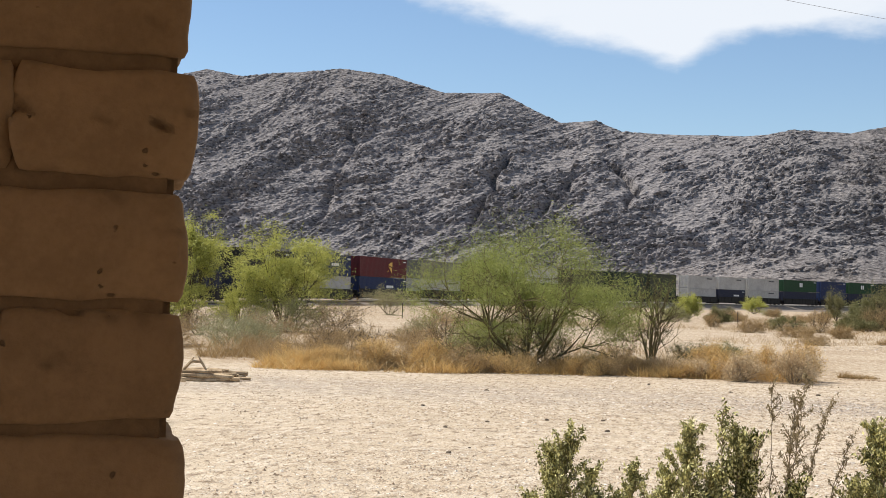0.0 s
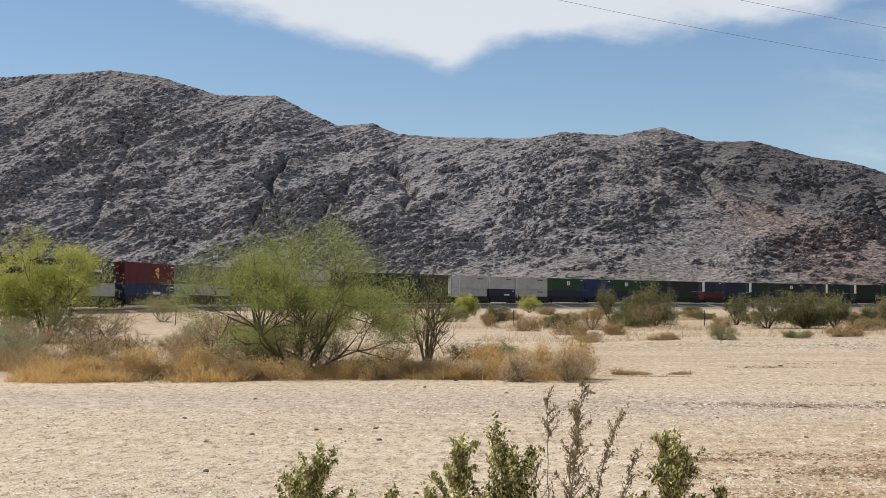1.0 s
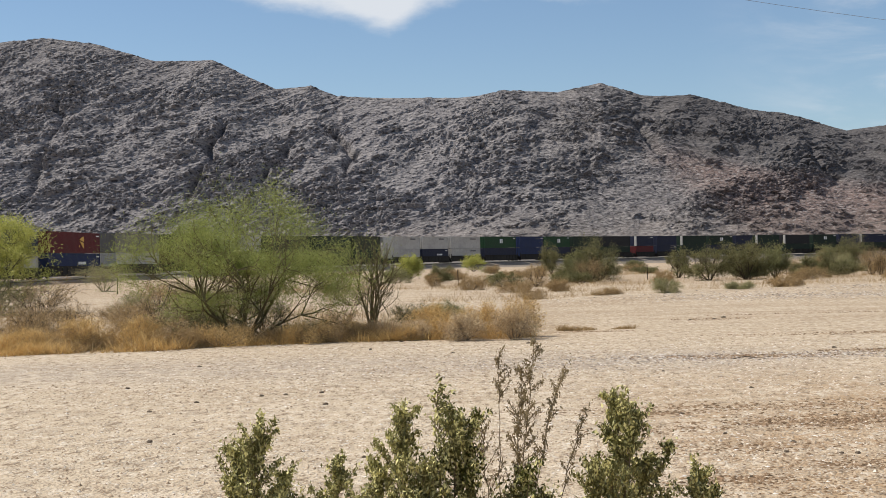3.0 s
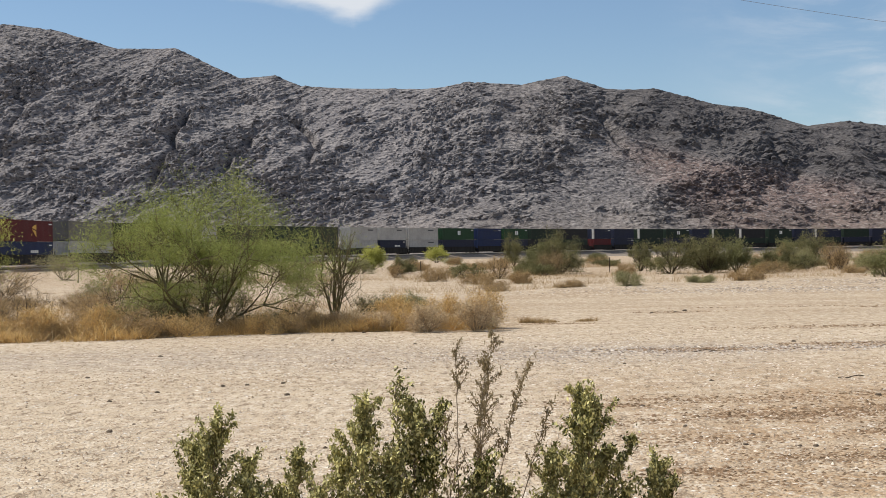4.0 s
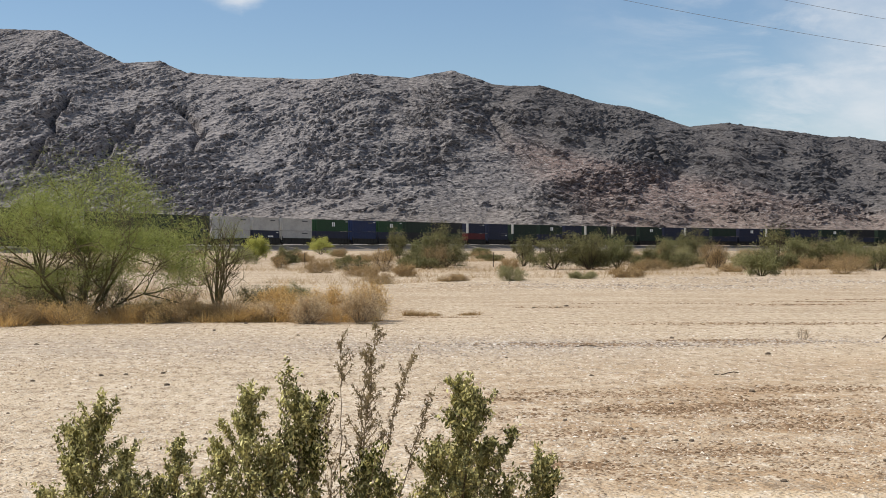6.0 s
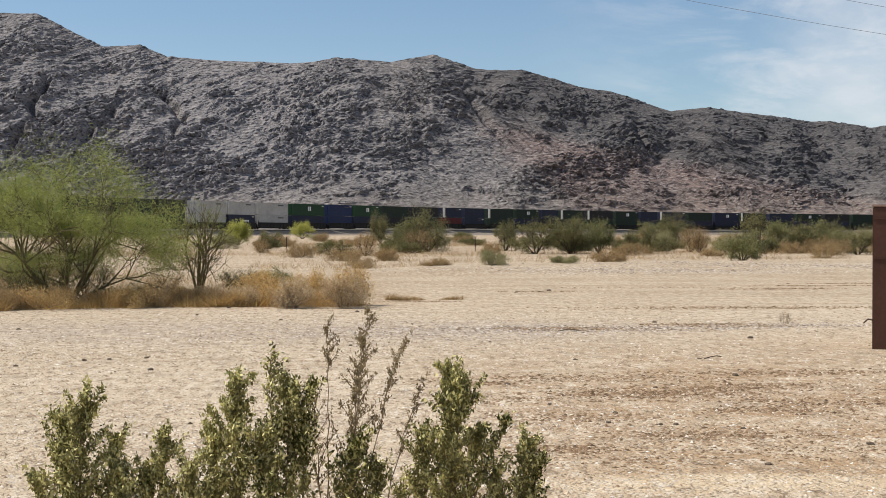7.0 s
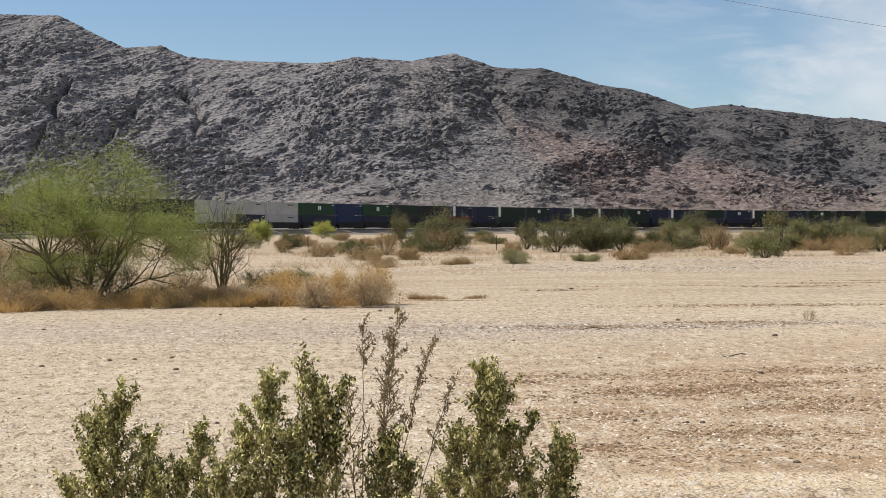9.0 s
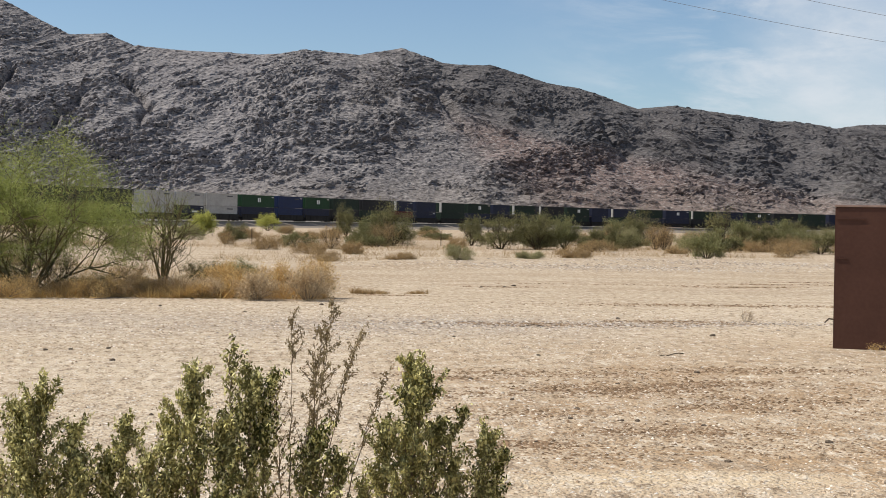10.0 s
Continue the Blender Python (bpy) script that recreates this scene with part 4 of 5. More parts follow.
KIND = {
    "y": ("rabbitbrush_shrub", PALO_YELLOW, BARK, "rounded bright yellow-green shrub near the railway", (0.15, 0.04), 14000),
    "y2": ("palo_verde_shrub", PALO_DULL, BARK, "light green palo verde shrub near the railway", (0.13, 0.034), 10000),
    "m": ("creosote_shrub", MESQUITE, DARK_BARK, "dark olive desert shrub with bare lower stems", (0.13, 0.034), 12000),
    "m2": ("creosote_shrub", MESQUITE, DARK_BARK, "tall dark green desert shrub beside a paler one", (0.13, 0.03), 6000),
    "m3": ("creosote_shrub", MESQUITE, DARK_BARK, "low dark green shrub at the foot of a palo verde", (0.10, 0.022), 4200),
    "s": ("saltbush_shrub", SAGE, STEM, "low grey-green saltbush on the sand", (0.10, 0.03), 7000),
    "p": ("saltbush_shrub", PALE_SAGE, STEM, "rounded pale grey-green saltbush among dry brush", (0.10, 0.03), 9000),
    "d": ("bare_shrub", BRUSH, DARK_BARK, "half-bare dark twiggy desert shrub", (0.09, 0.02), 3600),
    "b": ("dry_brush_shrub", BRUSH, STEM, "low dry tan brush on the sand", (0.10, 0.02), 5000),
}
for i, (x, y, h, wd, kd) in enumerate(SCRUB):
    h = h * 0.78 if y > 125 else h
    nm, mat, bark, lab, leaf, cnt = KIND[kd]
    near = y < 65
    woody = kd[0] in "my" and not near
    tree(nm, x, y, h, wd * 1.1, 9 if woody else 11, int(cnt * (1.0 if not near else 1.3)), mat, bark, 100 + i, lab, "shrub", 1.9 if woody else 2.4 if h < 2 else 1.9,
         leaf if not near else (leaf[0] * 0.55, leaf[1] * 0.5), 0.05 + 0.03 * h if not near else 0.05, 0.0, 3, 0.03 + 0.01 * h if woody else 0.02 + 0.006 * h, "desert scrub", 0.10 if woody else 0.0)

# low thicket between the trees
rng = np.random.default_rng(61)
for i in range(30):
    y = 34.5 + 24 * rng.uniform() ** 1.4
    x = -0.62 * y + rng.uniform(0.0, 1.0) * 0.56 * y
    if x > -7.5 - 0.05 * y:
        continue
    kd = "dbsdbd"[i % 6]
    nm, mat, bark, lab, leaf, cnt = KIND[kd]
    h = rng.uniform(0.4, 0.85) * (0.8 + y / 90)
    tree(nm, x, y, h, h * rng.uniform(1.7, 2.6), 11, int(cnt * 0.8), mat, bark, 1000 + i, lab, "shrub", 2.4, (leaf[0] * 0.6, leaf[1] * 0.55), 0.06, 0.0, 3, 0.018, "desert scrub")

for i in range(16):
    x = -12.3 + i * 0.64 + rng.uniform(-0.3, 0.3)
    y = 29.3 + 0.16 * (x + 13.5) + rng.uniform(0.2, 1.6)
    h = rng.uniform(0.35, 0.65)
    golden = i % 3 == 0
    tree("dry_brush_shrub", x, y, h, h * rng.uniform(1.8, 2.6), 12, 3800, STRAW if golden else BRUSH, STEM, 1200 + i, "low golden dry brush at the edge of the sand" if golden else "low grey-tan dry brush at the edge of the sand", "shrub", 2.4, (0.05, 0.011), 0.05, 0.0, 3, 0.012, "desert scrub")

tree("dry_weed", 8.1, 25.0, 0.26, 0.34, 6, 60, BRUSH, STEM, 1400, "spindly dry weed standing on the gravel", "weed", 0.8, (0.03, 0.01), 0.02, 0.0, 3, 0.008)
tree("dry_weed", 8.1, 18.85, 0.16, 0.5, 8, 300, STRAW, STEM, 1401, "small dry weed at the foot of the steel box", "weed", 1.4, (0.03, 0.008), 0.02, 0.0, 3, 0.005)

# brittle shrubs at the right end of the thicket
for i, (x, y, h, wd, straw) in enumerate([(-1.16, 30.9, 0.74, 1.25, 0), (-0.02, 30.9, 0.86, 1.25, 0), (0.1, 31.9, 0.98, 1.3, 1), (-0.8, 32.2, 0.95, 1.3, 1), (-2.0, 33.0, 0.95, 1.5, 1), (-2.35, 31.9, 0.5, 1.3, 0),
                                          (-1.5, 31.9, 0.7, 1.2, 1), (-3.1, 32.4, 0.5, 1.2, 0), (-3.9, 32.7, 0.45, 1.3, 1), (-8.5, 31.2, 0.8, 1.5, 1), (-9.7, 30.6, 0.85, 1.6, 1), (-10.9, 30.2, 0.6, 1.4, 1)]):
    tree("brittlebush", x, y, h, wd, 18, 8500 if straw else 6500, STRAW if straw else PALE_BRUSH, STEM, 300 + i, "dry golden brittlebush beside the sand" if straw else "pale tan brittlebush gone to twigs", "shrub", 1.3, (0.05, 0.012), 0.05, 0.0, 3, 0.014, "brittlebush thicket")


def dry_grass(name, spots, n, h, mat, seed, label):
    """Thin upright blades in tufts over patches (x, y, rx, ry)."""
    rng = np.random.default_rng(seed)
    areas = np.array([s[2] * s[3] for s in spots])
    idx = rng.choice(len(spots), n, p=areas / areas.sum())
    sp = np.array(spots)[idx]
    a, r = rng.uniform(0, 2 * math.pi, n), np.sqrt(rng.uniform(0, 1, n))
    x, y = sp[:, 0] + np.cos(a) * r * sp[:, 2], sp[:, 1] + np.sin(a) * r * sp[:, 3]
    tuft = fbm(x * 1.3, y * 1.3, 3, seed)
    keep = tuft > 0.33 + 0.12 * rng.uniform(size=n)
    x, y, tuft = x[keep], y[keep], tuft[keep]
    n = len(x)
    z = ground_z(x, y)
    hh = h * np.clip(4.2 * (tuft - 0.32), 0.15, 2.0) * rng.uniform(0.35, 1.2, n)
    lean = rng.normal(0, 0.85, (n, 2)) * hh[:, None]
    wv = rng.normal(size=(n, 2))
    wv = wv / np.linalg.norm(wv, axis=1)[:, None] * 0.008
    p = np.stack([x, y, z], 1)
    b0 = p + np.c_[wv, np.zeros(n)]
    b1 = p - np.c_[wv, np.zeros(n)]
    tip = p + np.c_[lean, hh]
    me = quads(name, np.stack([b0, tip + np.c_[wv * 0.5, np.zeros(n)], tip, b1], 1), mat)
    return tagged(new(name, me), label, "grass", kind="stuff")


dry_grass("dry_grass", [(-9.5, 30.6, 2.6, 1.3), (-6.5, 32.0, 2.6, 1.3), (-4.0, 32.4, 2.0, 1.2), (-11.3, 29.7, 1.2, 0.9), (-2.2, 32.2, 1.8, 0.8), (-0.4, 32.0, 0.9, 0.7)], 24000, 0.25, STRAW, 7,
          "orange-tan dry grass along the edge of the sand")
dry_grass("dry_brush", [(-9.5, 31.0, 3.2, 1.6), (-6.0, 32.6, 3.2, 1.5), (-13.4, 34.0, 2.4, 1.8), (-2.6, 32.6, 2.2, 1.0)], 11000, 0.32, BRUSH, 17, "matted dry tan brush among the grass")
dry_grass("sparse_grass", [(-9.0, 45.0, 6.0, 5.0), (-14.0, 52.0, 7.0, 6.0), (0.0, 64.0, 5.0, 4.0), (6.0, 74.0, 9.0, 2.5), (20.0, 80.0, 10.0, 3.0), (2.0, 90.0, 10.0, 5.0), (24.0, 96.0, 12.0, 5.0), (-16.0, 90.0, 9.0, 8.0), (40.0, 105.0, 14.0, 6.0), (8.0, 135.0, 16.0, 9.0), (44.0, 145.0, 18.0, 9.0)],
          34000, 0.35, BRUSH, 8, "sparse tufts of dry tan grass on the plain")
dry_grass("dry_grass", [(1.75, 34.4, 0.75, 0.3), (2.6, 34.6, 0.4, 0.2)], 1500, 0.10, BRUSH, 9, "low orange-tan grass strip on the bare sand")


# ---- the jojoba bush in front ----
BRANCHES = [
    # foot x, tip x, depth, tip z, half-width, leaves, start of leaves, kind (0 leafy, 1 dry seed stalk, 2 sparse)
    (-1.14, -1.03, 5.50, 1.08, 0.085, 1500, 0.42, 0), (-1.16, -1.14, 5.56, 0.98, 0.085, 1300, 0.45, 0), (-1.16, -1.23, 5.48, 0.74, 0.085, 900, 0.50, 0),
    (-1.00, -0.945, 5.55, 0.88, 0.060, 800, 0.50, 0), (-0.92, -0.90, 5.45, 0.78, 0.070, 800, 0.50, 0), (-0.76, -0.725, 5.50, 0.92, 0.050, 850, 0.45, 0), (-0.80, -0.82, 5.58, 0.76, 0.080, 900, 0.45, 0),
    (-0.64, -0.64, 5.46, 0.79, 0.075, 900, 0.45, 0), (-0.55, -0.57, 5.55, 0.92, 0.070, 1000, 0.45, 0), (-0.47, -0.46, 5.50, 1.13, 0.085, 1900, 0.40, 0), (-0.33, -0.325, 5.56, 1.18, 0.040, 330, 0.62, 2),
    (-0.29, -0.235, 5.48, 1.11, 0.085, 1900, 0.40, 0), (-0.34, -0.36, 5.44, 0.92, 0.085, 1300, 0.40, 0), (-0.22, -0.17, 5.55, 1.08, 0.045, 420, 0.58, 2), (-0.12, -0.15, 5.60, 1.03, 0.055, 260, 0.50, 1),
    (-0.09, -0.088, 5.50, 1.30, 0.030, 150, 0.84, 1), (-0.02, 0.065, 5.55, 1.345, 0.042, 420, 0.58, 1), (-0.03, 0.025, 5.48, 1.26, 0.038, 260, 0.60, 1), (0.00, 0.19, 5.50, 1.23, 0.040, 260, 0.66, 1), (-0.04, 0.02, 5.58, 1.14, 0.050, 300, 0.50, 1),
    (-0.02, 0.03, 5.46, 0.88, 0.085, 1000, 0.50, 0), (0.08, 0.10, 5.50, 0.78, 0.080, 700, 0.50, 2), (0.08, 0.28, 5.52, 1.06, 0.028, 130, 0.70, 1),
    (0.38, 0.39, 5.50, 1.17, 0.080, 1900, 0.42, 0), (0.40, 0.445, 5.46, 1.12, 0.060, 800, 0.50, 0), (0.32, 0.29, 5.54, 0.90, 0.075, 1000, 0.45, 0), (0.44, 0.49, 5.52, 0.93, 0.075, 1000, 0.45, 0),
    (0.42, 0.60, 5.48, 0.945, 0.030, 230, 0.70, 0), (0.54, 0.57, 5.50, 0.76, 0.080, 800, 0.50, 0), (0.66, 0.705, 5.50, 0.87, 0.068, 1000, 0.48, 0), (0.70, 0.76, 5.55, 0.78, 0.050, 480, 0.50, 0), (0.20, 0.20, 5.58, 0.66, 0.070, 400, 0.50, 2),
]
bush = thing("jojoba_bush", pose(0, 5.5, gz(0, 5.5)), "leafy grey-green jojoba bush with tall dry seed stalks", "bush")
SWAY = []
for i, (fx, tx, y, tz, rad, cnt, st, kd) in enumerate(BRANCHES):
    rng = np.random.default_rng(500 + i)
    dry = kd == 1
    p0 = Vector((fx * 0.8, rng.uniform(-0.1, 0.1), 0))
    p3 = Vector((tx, y - 5.5, tz - (0.2 if dry else 0.85) * rad))
    pm = Vector((fx, (y - 5.5) * 0.7, tz * 0.55))
    line = [p0 * (1 - t) ** 2 + pm * 2 * t * (1 - t) + p3 * t * t for t in np.linspace(0, 1, 19)]
    line = [p + Vector(rng.normal(0, 0.004, 3)) for p in line]
    thick = 0.0045 if dry else 0.008
    segs = [(a, b, thick * (1 - 0.8 * j / 18), thick * (1 - 0.8 * (j + 1) / 18)) for j, (a, b) in enumerate(zip(line, line[1:]))]
    ends = []
    nt = int(18 + rad * 220) if not dry else int(8 + rad * 230)
    for j in range(nt):
        q = (j + rng.uniform(0, 1)) / nt
        t = st + (1 - st) * q
        k = min(int(t * 18), 17)
        a = line[k].lerp(line[k + 1], t * 18 - k)
        reach = rad * (2.1 - 1.35 * q ** 1.6) * rng.uniform(0.45, 1.25) * (1.0 if rng.uniform() > 0.12 else 1.5)
        an = rng.uniform(0, 2 * math.pi)
        d = Vector((math.cos(an) * 0.75 + 0.12, math.sin(an) * 0.75, rng.uniform(0.55, 1.5))).normalized()
        b = a + d * reach
        segs.append((a, b, 0.0022, 0.001))
        ends.append((a.lerp(b, 0.12), a.lerp(b, 0.85)))
    ends += [(line[-3], line[-1]), (line[-4], line[-2])]
    br = part("branch", mesh_of("branch", *tubes(segs, 5), STEM), None, bush)
    c = leaf_cloud(rng, ends, int(cnt * (2.0 if kd else 2.5)), 0.006 if dry else 0.009)
    size = (0.017, 0.0055) if dry else (0.0205, 0.0092)
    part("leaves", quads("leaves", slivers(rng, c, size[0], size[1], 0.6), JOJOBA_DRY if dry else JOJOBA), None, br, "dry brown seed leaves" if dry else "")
    SWAY.append((br, i))


# ---- brown steel box at the edge of the yard ----
def steel_box():
    x0, y0, W, D, H = 7.52, 19.3, 3.6, 1.9, 2.08
    ob = thing("steel_storage_box", pose(x0, y0, gz(x0, y0) - 0.01, 0, 0, -23), "rust-brown painted steel storage box on the sand", "storage box")
    bm = bmesh.new()
    add_box(bm, 0, W, 0, D, 0, H - 0.03, 0.012)
    part("body", bm, RUST, ob)
    # lid in a much paler brown: the sunlit top edge put into the colour
    bm = bmesh.new()
    add_box(bm, -0.012, W + 0.012, -0.012, D + 0.012, H - 0.03, H, 0.008)
    part("lid", bm, LIT_EDGE, ob, "lid edge painted pale as if sunlit")
    for z, x1 in ((H - 0.21, 0.42), (H - 0.78, 0.18)):
        bm = bmesh.new()
        add_box(bm, 0.0, x1, -0.012, 0.01, z, z + 0.022, 0.004)
        part("trim_strip", bm, RUST, ob)
    me = mesh_of("latch", *tubes([((0, 0.02, 0.43), (-0.06, 0.0, 0.44), 0.012, 0.012), ((-0.06, 0, 0.44), (-0.12, 0, 0.38), 0.012, 0.01)], 6), DARK_STONE)
    part("latch", me, None, ob, "bent dark hook")


steel_box()


# ---- wood pile ----
def log(name, p0, p1, r, seed, group, label):
    rng = np.random.default_rng(seed)
    segs, p, q = [], Vector(p0), Vector(p1)
    pts = [p.lerp(q, t) + Vector(rng.normal(0, r * 0.35, 3)) for t in np.linspace(0, 1, 6)]
    v, f = tubes([(a, b, r * rng.uniform(0.8, 1.05), r * rng.uniform(0.8, 1.05)) for a, b in zip(pts, pts[1:])], 7)
    k0 = len(v)
    f.append(tuple(range(6, -1, -1)))
    f.append(tuple(range(k0 - 7, k0)))
    return tagged(new(name, mesh_of(name, v, f, WOOD)), label, "log", group)


rng = np.random.default_rng(77)
for i in range(17):
    zz = 0.045 + 0.065 * (i // 6)
    x1 = -10.2 - 0.16 * (i // 6) - rng.uniform(0, 0.35)
    yy = 23.6 + (i % 6) * 0.17
    log("log", (x1 - rng.uniform(2.2, 3.0), yy - 0.35 + rng.uniform(-0.2, 0.2), zz), (x1, yy + rng.uniform(-0.1, 0.1), zz), rng.uniform(0.03, 0.05), 600 + i, "wood pile", "weathered dry log in a low pile on the sand")
log("log", (-12.6, 22.3, 0.04), (-11.0, 22.7, 0.035), 0.025, 640, "wood pile", "thin weathered pole beside the pile")
crook = new("crooked_branch", mesh_of("crooked_branch", *tubes([((-11.5, 23.7, 0.2), (-11.35, 23.7, 0.36), 0.03, 0.03), ((-11.35, 23.7, 0.36), (-11.15, 23.72, 0.36), 0.03, 0.028), ((-11.15, 23.72, 0.36), (-11.05, 23.75, 0.2), 0.028, 0.022),
                                                          ((-11.35, 23.7, 0.36), (-11.3, 23.7, 0.44), 0.022, 0.01), ((-11.15, 23.72, 0.36), (-11.2, 23.7, 0.46), 0.02, 0.01)], 6), WOOD))
tagged(crook, "bleached crooked branch lying on the wood pile", "branch")
log("stump", (-12.02, 23.6, 0.1), (-12.0, 23.62, 0.42), 0.05, 650, "wood pile", "short bleached stump standing on the pile")

# ---- fence posts before the railway ----
FENCE = [(-33.8, 140.0), (-28.3, 97.6), (-16.0, 100.5), (-4.0, 99.2), (5.0, 105.4), (9.9, 103.5), (20.0, 107.0), (31.0, 109.0)]
for x, y in FENCE:
    g = gz(x, y)
    bm = bmesh.new()
    add_box(bm, -0.018, 0.018, -0.018, 0.018, 0, 1.15)
    add_box(bm, -0.03, 0.03, -0.012, 0.012, 0, 1.1)
    ob = part("fence_post", bm, POST, None)
    ob.matrix_world = pose(x, y, g - 0.02, 0, random.uniform(-2, 2), 0)
    tagged(ob, "thin dark steel fence post in the scrub", "fence post", "fence posts")


# ---- power lines ----
def wire(name, a, b, sag):
    a, b = Vector(a), Vector(b)
    pts = [a.lerp(b, t) - Vector((0, 0, sag * 4 * t * (1 - t))) for t in np.linspace(0, 1, 41)]
    v, f = tubes([(p, q, 0.006, 0.006) for p, q in zip(pts, pts[1:])], 5)
    tagged(new(name, mesh_of(name, v, f, WIRE)), "thin dark power line crossing the sky", "cable", "power lines")


def sky_point(uu, z, y):
    return (uu * y, y, 1.65 + z * y)


wire("power_line", sky_point(-0.56, 0.3887, 45), sky_point(0.75, 0.1137, 45), 2.26)
wire("power_line", sky_point(-0.50, 0.4068, 45), sky_point(0.75, 0.1264, 45), 2.06)


# ---- loose stones and sticks ----
def stones(name, n, x0, x1, y0, y1, r0, r1, mat, seed, label):
    rng = np.random.default_rng(seed)
    base = np.array([(1, 0, 0), (0, 1, 0), (-1, 0, 0), (0, -1, 0), (0, 0, 0.75), (0, 0, -0.4)])
    tri = np.array([(0, 1, 4), (1, 2, 4), (2, 3, 4), (3, 0, 4)])
    yv = y0 * (y1 / y0) ** rng.uniform(0, 1, n)
    xv = rng.uniform(-1, 1, n) * (yv * 0.42 + 1.0) + yv * 0.02
    dens = fbm(xv * 0.5, yv * 0.5, 3, seed)
    keep = dens > rng.uniform(0.25, 0.6, n)
    xv, yv = xv[keep], yv[keep]
    n = len(xv)
    rad = r0 * (r1 / r0) ** (rng.uniform(0, 1, n) ** 2.5)
    V = base[None] * (rad[:, None, None] * rng.uniform(0.6, 1.3, (n, 6, 1)))
    a = rng.uniform(0, 6.28, n)
    ca, sa = np.cos(a)[:, None], np.sin(a)[:, None]
    V = np.stack([V[..., 0] * ca - V[..., 1] * sa, V[..., 0] * sa + V[..., 1] * ca, V[..., 2]], -1)
    V += np.stack([xv, yv, ground_z(xv, yv) + rad * 0.05], -1)[:, None]
    F = (tri[None] + 6 * np.arange(n)[:, None, None]).reshape(-1, 3)
    return tagged(new(name, mesh_of(name, V.reshape(-1, 3), F, mat)), label, "stones", kind="stuff")


def speckle(name, a, b, c):
    m, t = material(name, 0.9)
    r = t.n("ShaderNodeNewGeometry").outputs["Random Per Island"]
    col = t.mix(t.step(r, 0.0, 0.5), c4(*a), c4(*b))
    put(t, "Base Color", t.mix(t.step(r, 0.6, 1.0), col, c4(*c)))
    return m


stones("gravel", 55000, -9, 10, 4.5, 34, 0.005, 0.024, speckle("gravel_mix", (0.27, 0.195, 0.13), (0.50, 0.39, 0.28), (0.76, 0.69, 0.59)), 21, "mixed pale and brown gravel scattered on the sand")
def clods(name, patches, mat, seed, label):
    """Flat crumbs of soil and gravel heaped in patches: x, y, rx, ry, count, size."""
    rng = np.random.default_rng(seed)
    tri = np.array([(0, 1, 4), (1, 2, 4), (2, 3, 4), (3, 0, 4)])
    base = np.array([(1.3, 0, 0), (0, 0.8, 0), (-1.3, 0, 0), (0, -0.8, 0), (0, 0, 0.5)])
    V, F, k = [], [], 0
    for x, y, rx, ry, n, size in patches:
        xv, yv = x + rng.normal(0, rx * 0.55, n), y + rng.normal(0, ry * 0.55, n)
        rad = size * rng.uniform(0.25, 1.0, n) ** 1.6
        p = base[None] * (rad[:, None, None] * rng.uniform(0.6, 1.3, (n, 5, 1)))
        a = rng.uniform(-0.7, 0.7, n)
        ca, sa = np.cos(a)[:, None], np.sin(a)[:, None]
        p = np.stack([p[..., 0] * ca - p[..., 1] * sa, p[..., 0] * sa + p[..., 1] * ca, p[..., 2]], -1)
        p += np.stack([xv, yv, ground_z(xv, yv) + rad * 0.03], -1)[:, None]
        V.append(p.reshape(-1, 3))
        F.append((tri[None] + 5 * np.arange(n)[:, None, None] + k).reshape(-1, 3))
        k += 5 * n
    return tagged(new(name, mesh_of(name, np.concatenate(V), np.concatenate(F), mat)), label, "soil", kind="stuff")


clods("soil_clods", [(12.9, 40.6, 1.8, 0.2, 260, 0.06), (15.0, 42.8, 2.0, 0.2, 320, 0.06), (17.4, 44.8, 2.2, 0.25, 320, 0.06), (9.0, 41.5, 3.0, 0.15, 160, 0.05), (1.54, 15.06, 0.3, 0.15, 200, 0.034), (3.05, 14.05, 0.9, 0.28, 800, 0.036), (4.02, 14.5, 0.35, 0.18, 260, 0.036), (3.92, 12.65, 0.55, 0.22, 420, 0.034), (1.69, 10.45, 0.45, 0.22, 460, 0.028), (2.94, 11.11, 0.6, 0.22, 460, 0.03), (3.57, 23.9, 1.1, 0.3, 520, 0.042), (6.47, 24.8, 1.1, 0.28, 380, 0.042),
                     (4.4, 23.6, 1.5, 0.35, 500, 0.034), (6.8, 24.3, 1.6, 0.3, 350, 0.03), (3.3, 14, 1.32, 0.675, 1050, 0.028), (4.6, 14.7, 0.99, 0.375, 630, 0.028), (4.7, 13.2, 0.99, 0.375, 630, 0.028),
                     (2.6, 15.6, 1.9, 0.5, 1100, 0.028), (5.4, 16.2, 1.6, 0.4, 900, 0.03), (6.8, 14.0, 1.2, 0.5, 800, 0.028), (4.0, 10.2, 1.2, 0.5, 700, 0.022), (2, 12.2, 0.88, 0.45, 540, 0.025), (1.5, 13.6, 0.77, 0.3, 360, 0.025), (3.2, 11.2, 1.76, 0.675, 930, 0.022), (2, 10, 0.99, 0.525, 540, 0.022), (5.8, 12.2, 1.32, 0.6, 630, 0.025),
                     (9.5, 30.6, 3.96, 0.6, 1200, 0.039), (5.4, 38.8, 1.32, 0.6, 240, 0.039), (-4.6, 19, 3.3, 1.2, 600, 0.019), (-1, 22, 4.4, 1.5, 750, 0.022), (1.9, 33.6, 0.88, 0.3, 300, 0.033)],
      speckle("clod_mix", (0.12, 0.078, 0.045), (0.25, 0.165, 0.10), (0.44, 0.34, 0.235)), 31, "crumbled brown soil and dark gravel in low heaps")
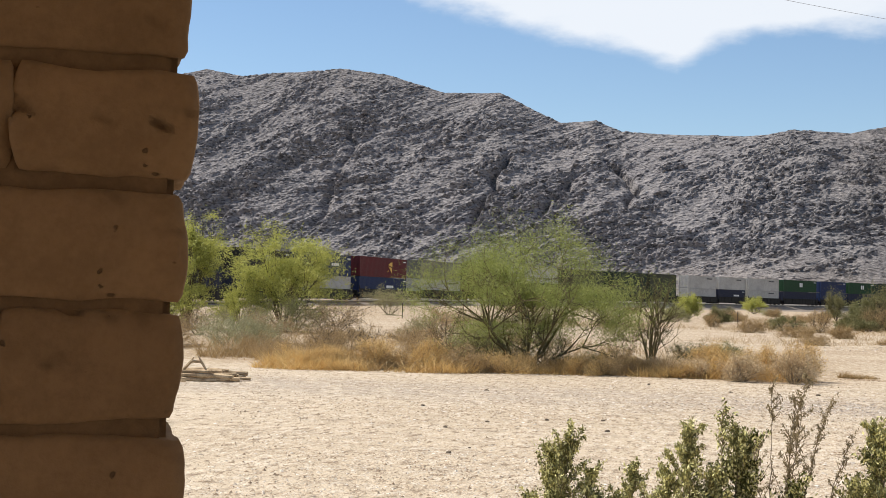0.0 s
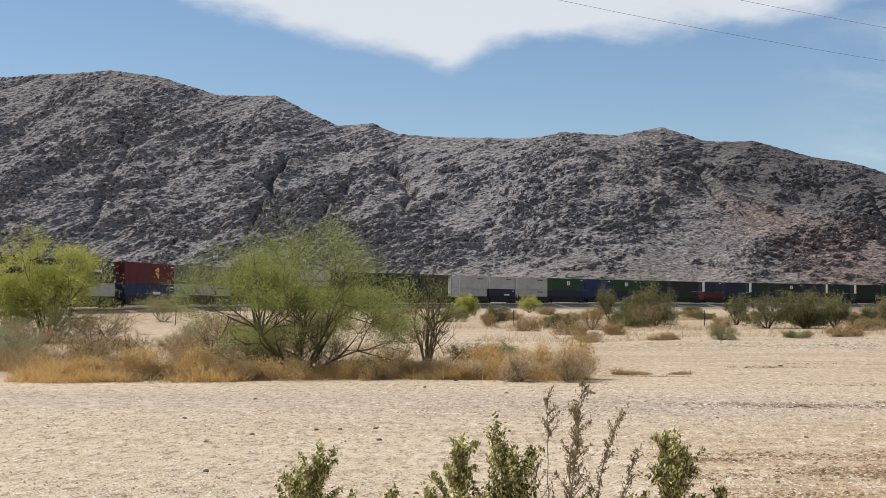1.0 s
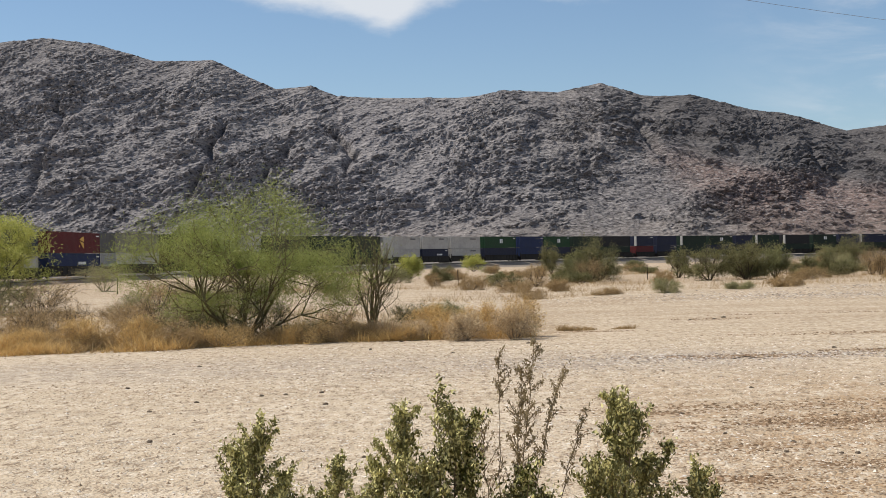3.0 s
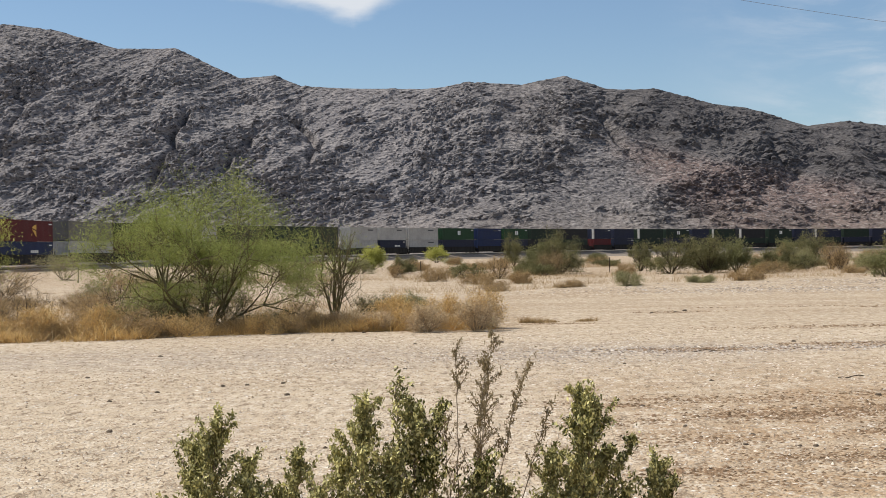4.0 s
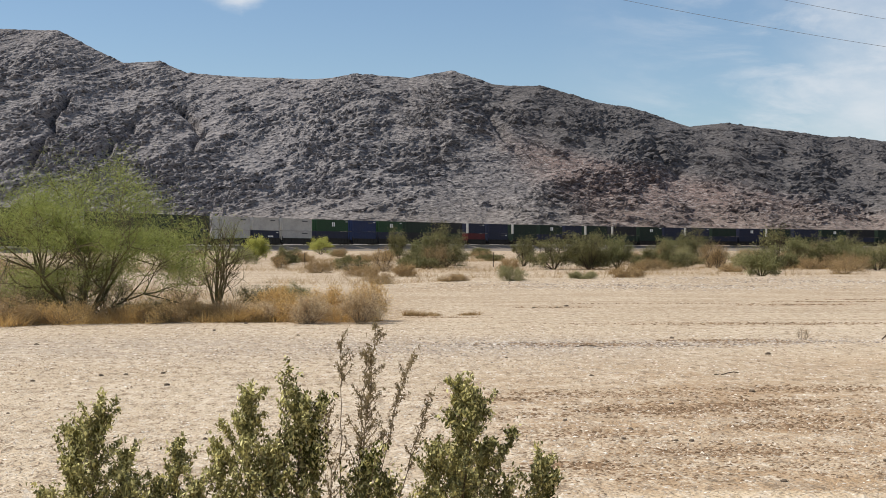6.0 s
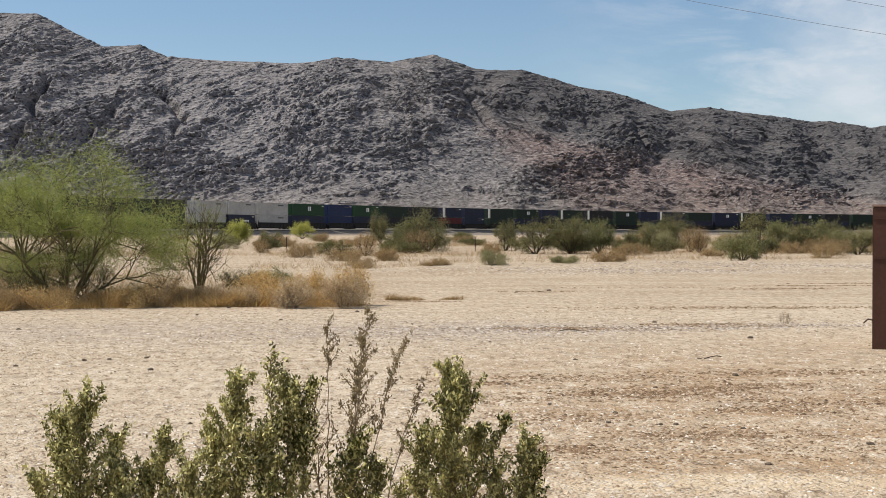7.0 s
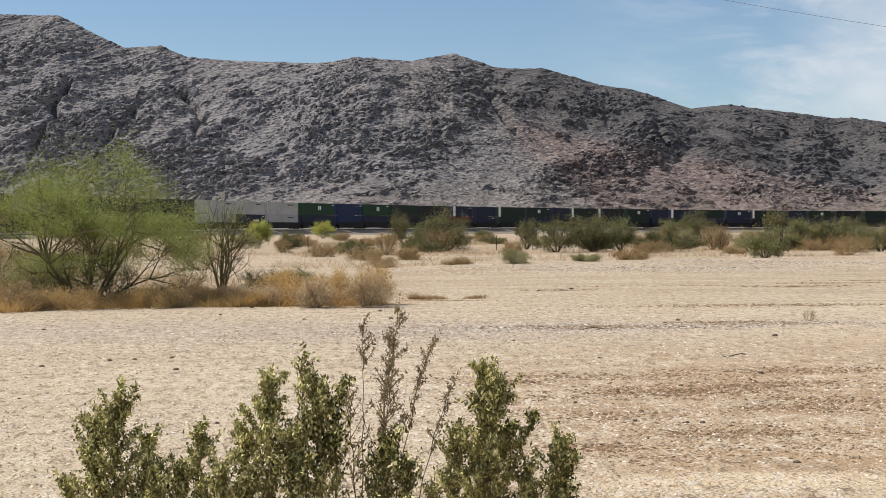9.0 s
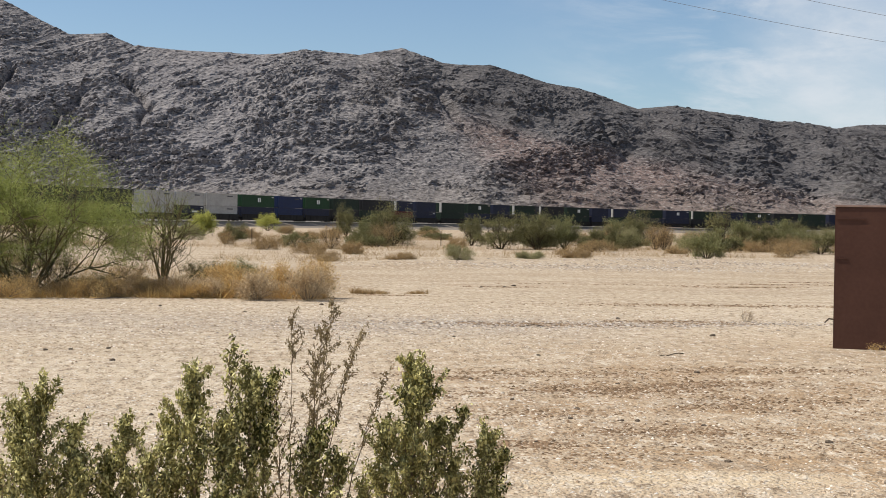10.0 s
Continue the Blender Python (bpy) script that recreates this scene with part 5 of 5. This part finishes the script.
clods("soil_crumbs", [(0.0, 8.5, 5.0, 2.0, 12000, 0.010), (0.5, 13.0, 7.0, 3.0, 20000, 0.013), (0.5, 19.0, 10.0, 4.0, 20000, 0.018), (0.5, 26.0, 13.0, 4.5, 14000, 0.024)],
      speckle("crumb_mix", (0.22, 0.16, 0.105), (0.40, 0.31, 0.22), (0.58, 0.49, 0.38)), 32, "fine brown crumbs and grit over the sand")
clods("gravel", [(4.2, 23.8, 3.4, 0.9, 2600, 0.034), (1.0, 22.6, 2.6, 1.6, 1300, 0.028), (8.0, 24.6, 2.6, 0.7, 800, 0.034), (12.0, 58.0, 9.0, 3.0, 2600, 0.055), (22.0, 64.0, 9.0, 3.0, 2000, 0.06)],
      speckle("gravel_mix", (0.15, 0.12, 0.10), (0.36, 0.31, 0.265), (0.62, 0.57, 0.51)), 33, "grey gravel strewn in a band over the sand")
clods("pale_pebbles", [(0.0, 9.0, 5.0, 2.2, 3000, 0.016), (0.5, 13.5, 7.0, 3.0, 4200, 0.020), (0.5, 19.5, 9.5, 3.6, 3600, 0.025), (0.5, 26.0, 12.0, 4.0, 2200, 0.030)],
      speckle("pebble_mix", (0.40, 0.33, 0.26), (0.56, 0.49, 0.41), (0.76, 0.71, 0.64)), 34, "pale pebbles scattered over the sand")
STONES = [(-2.35, 16.9, 0.05), (-2.62, 18.5, 0.045), (-4.4, 16.4, 0.04), (4.55, 15.9, 0.05), (0.45, 26.6, 0.06), (5.5, 38.7, 0.07), (5.9, 39.6, 0.09), (4.8, 38.4, 0.06), (5.75, 25.4, 0.06), (2.45, 12.5, 0.035), (1.95, 13.2, 0.03), (3.3, 14.6, 0.03), (-3.6, 13.4, 0.04), (-1.1, 20.6, 0.04), (6.4, 21.5, 0.06), (-5.6, 19.7, 0.045), (3.0, 9.7, 0.035), (4.1, 10.6, 0.04)]
rng = np.random.default_rng(91)
for i in range(22):
    y = 8.0 * (31.0 / 8.0) ** rng.uniform()
    STONES.append((rng.uniform(-0.36, 0.30) * y, y, rng.uniform(0.018, 0.032) * (0.6 + y / 22)))
for i, (x, y, r) in enumerate(STONES):
    r *= 0.75
    bm = bmesh.new()
    bmesh.ops.create_icosphere(bm, subdivisions=2, radius=r)
    for q in bm.verts:
        q.co += noise.noise_vector(q.co * (0.9 / r) + Vector((i * 7.1, 0, 0))) * r * 0.5
        q.co.z *= 0.6
    ob = part("stone", bm, DARK_STONE, None)
    ob.location = (x, y, gz(x, y) + r * 0.15)
    tagged(ob, "dark brown stone lying on the sand", "stone", "loose stones")
for i, (x, y, L, a) in enumerate([(4.8, 18.0, 0.32, -8), (3.75, 23.2, 0.4, -3)]):
    rng = np.random.default_rng(800 + i)
    ca, sa = math.cos(radians(a)), math.sin(radians(a))
    pts = [Vector((x + ca * L * t, y + sa * L * t, gz(x, y) + 0.02 + 0.02 * math.sin(t * 5 + i))) for t in np.linspace(-0.5, 0.5, 6)]
    tagged(new("stick", mesh_of("stick", *tubes([(p, q, 0.008, 0.007) for p, q in zip(pts, pts[1:])], 5), DARK_BARK)), "dry dark stick lying on the gravel", "stick", "loose sticks")


# ---- what moves ----
def motions():
    for ob, mid, lift in ROLLING:
        rows = []
        for t in (0, 2, 4, 6, 8, 10):
            rows.append((t, Matrix.Translation((0, 0, lift)) @ on_track(mid - SPEED * t)))
        walk(ob, rows)
    turn = math.degrees(SPEED / 0.42)
    for wh, dx in WHEELS:
        n = math.ceil(turn * 10 / 75)
        walk(wh, [(10 * i / n, pose(dx, 0, 0.42, 0, -turn * 10 * i / n, 0)) for i in range(n + 1)])
    for i, crown in enumerate(WIND):
        rows = []
        for j in range(26):
            t = j * 0.4
            rows.append((t, pose(0, 0, 0, 0.25 * math.sin(t * 2.6 + i), 0.55 * math.sin(t * 3.1 + i * 1.7) + 0.3 * math.sin(t * 1.3 + i), 0)))
        walk(crown, rows)
    for br, i in SWAY:
        rows = []
        for j in range(21):
            t = j * 0.5
            a = 0.45 * math.sin(t * 2.4 + i * 1.3) + 0.3 * math.sin(t * 1.1 + i * 0.7)
            b = 0.35 * math.sin(t * 2.0 + i * 2.1)
            rows.append((t, pose(0, 0, 0, b, a, 0)))
        walk(br, rows)


motions()
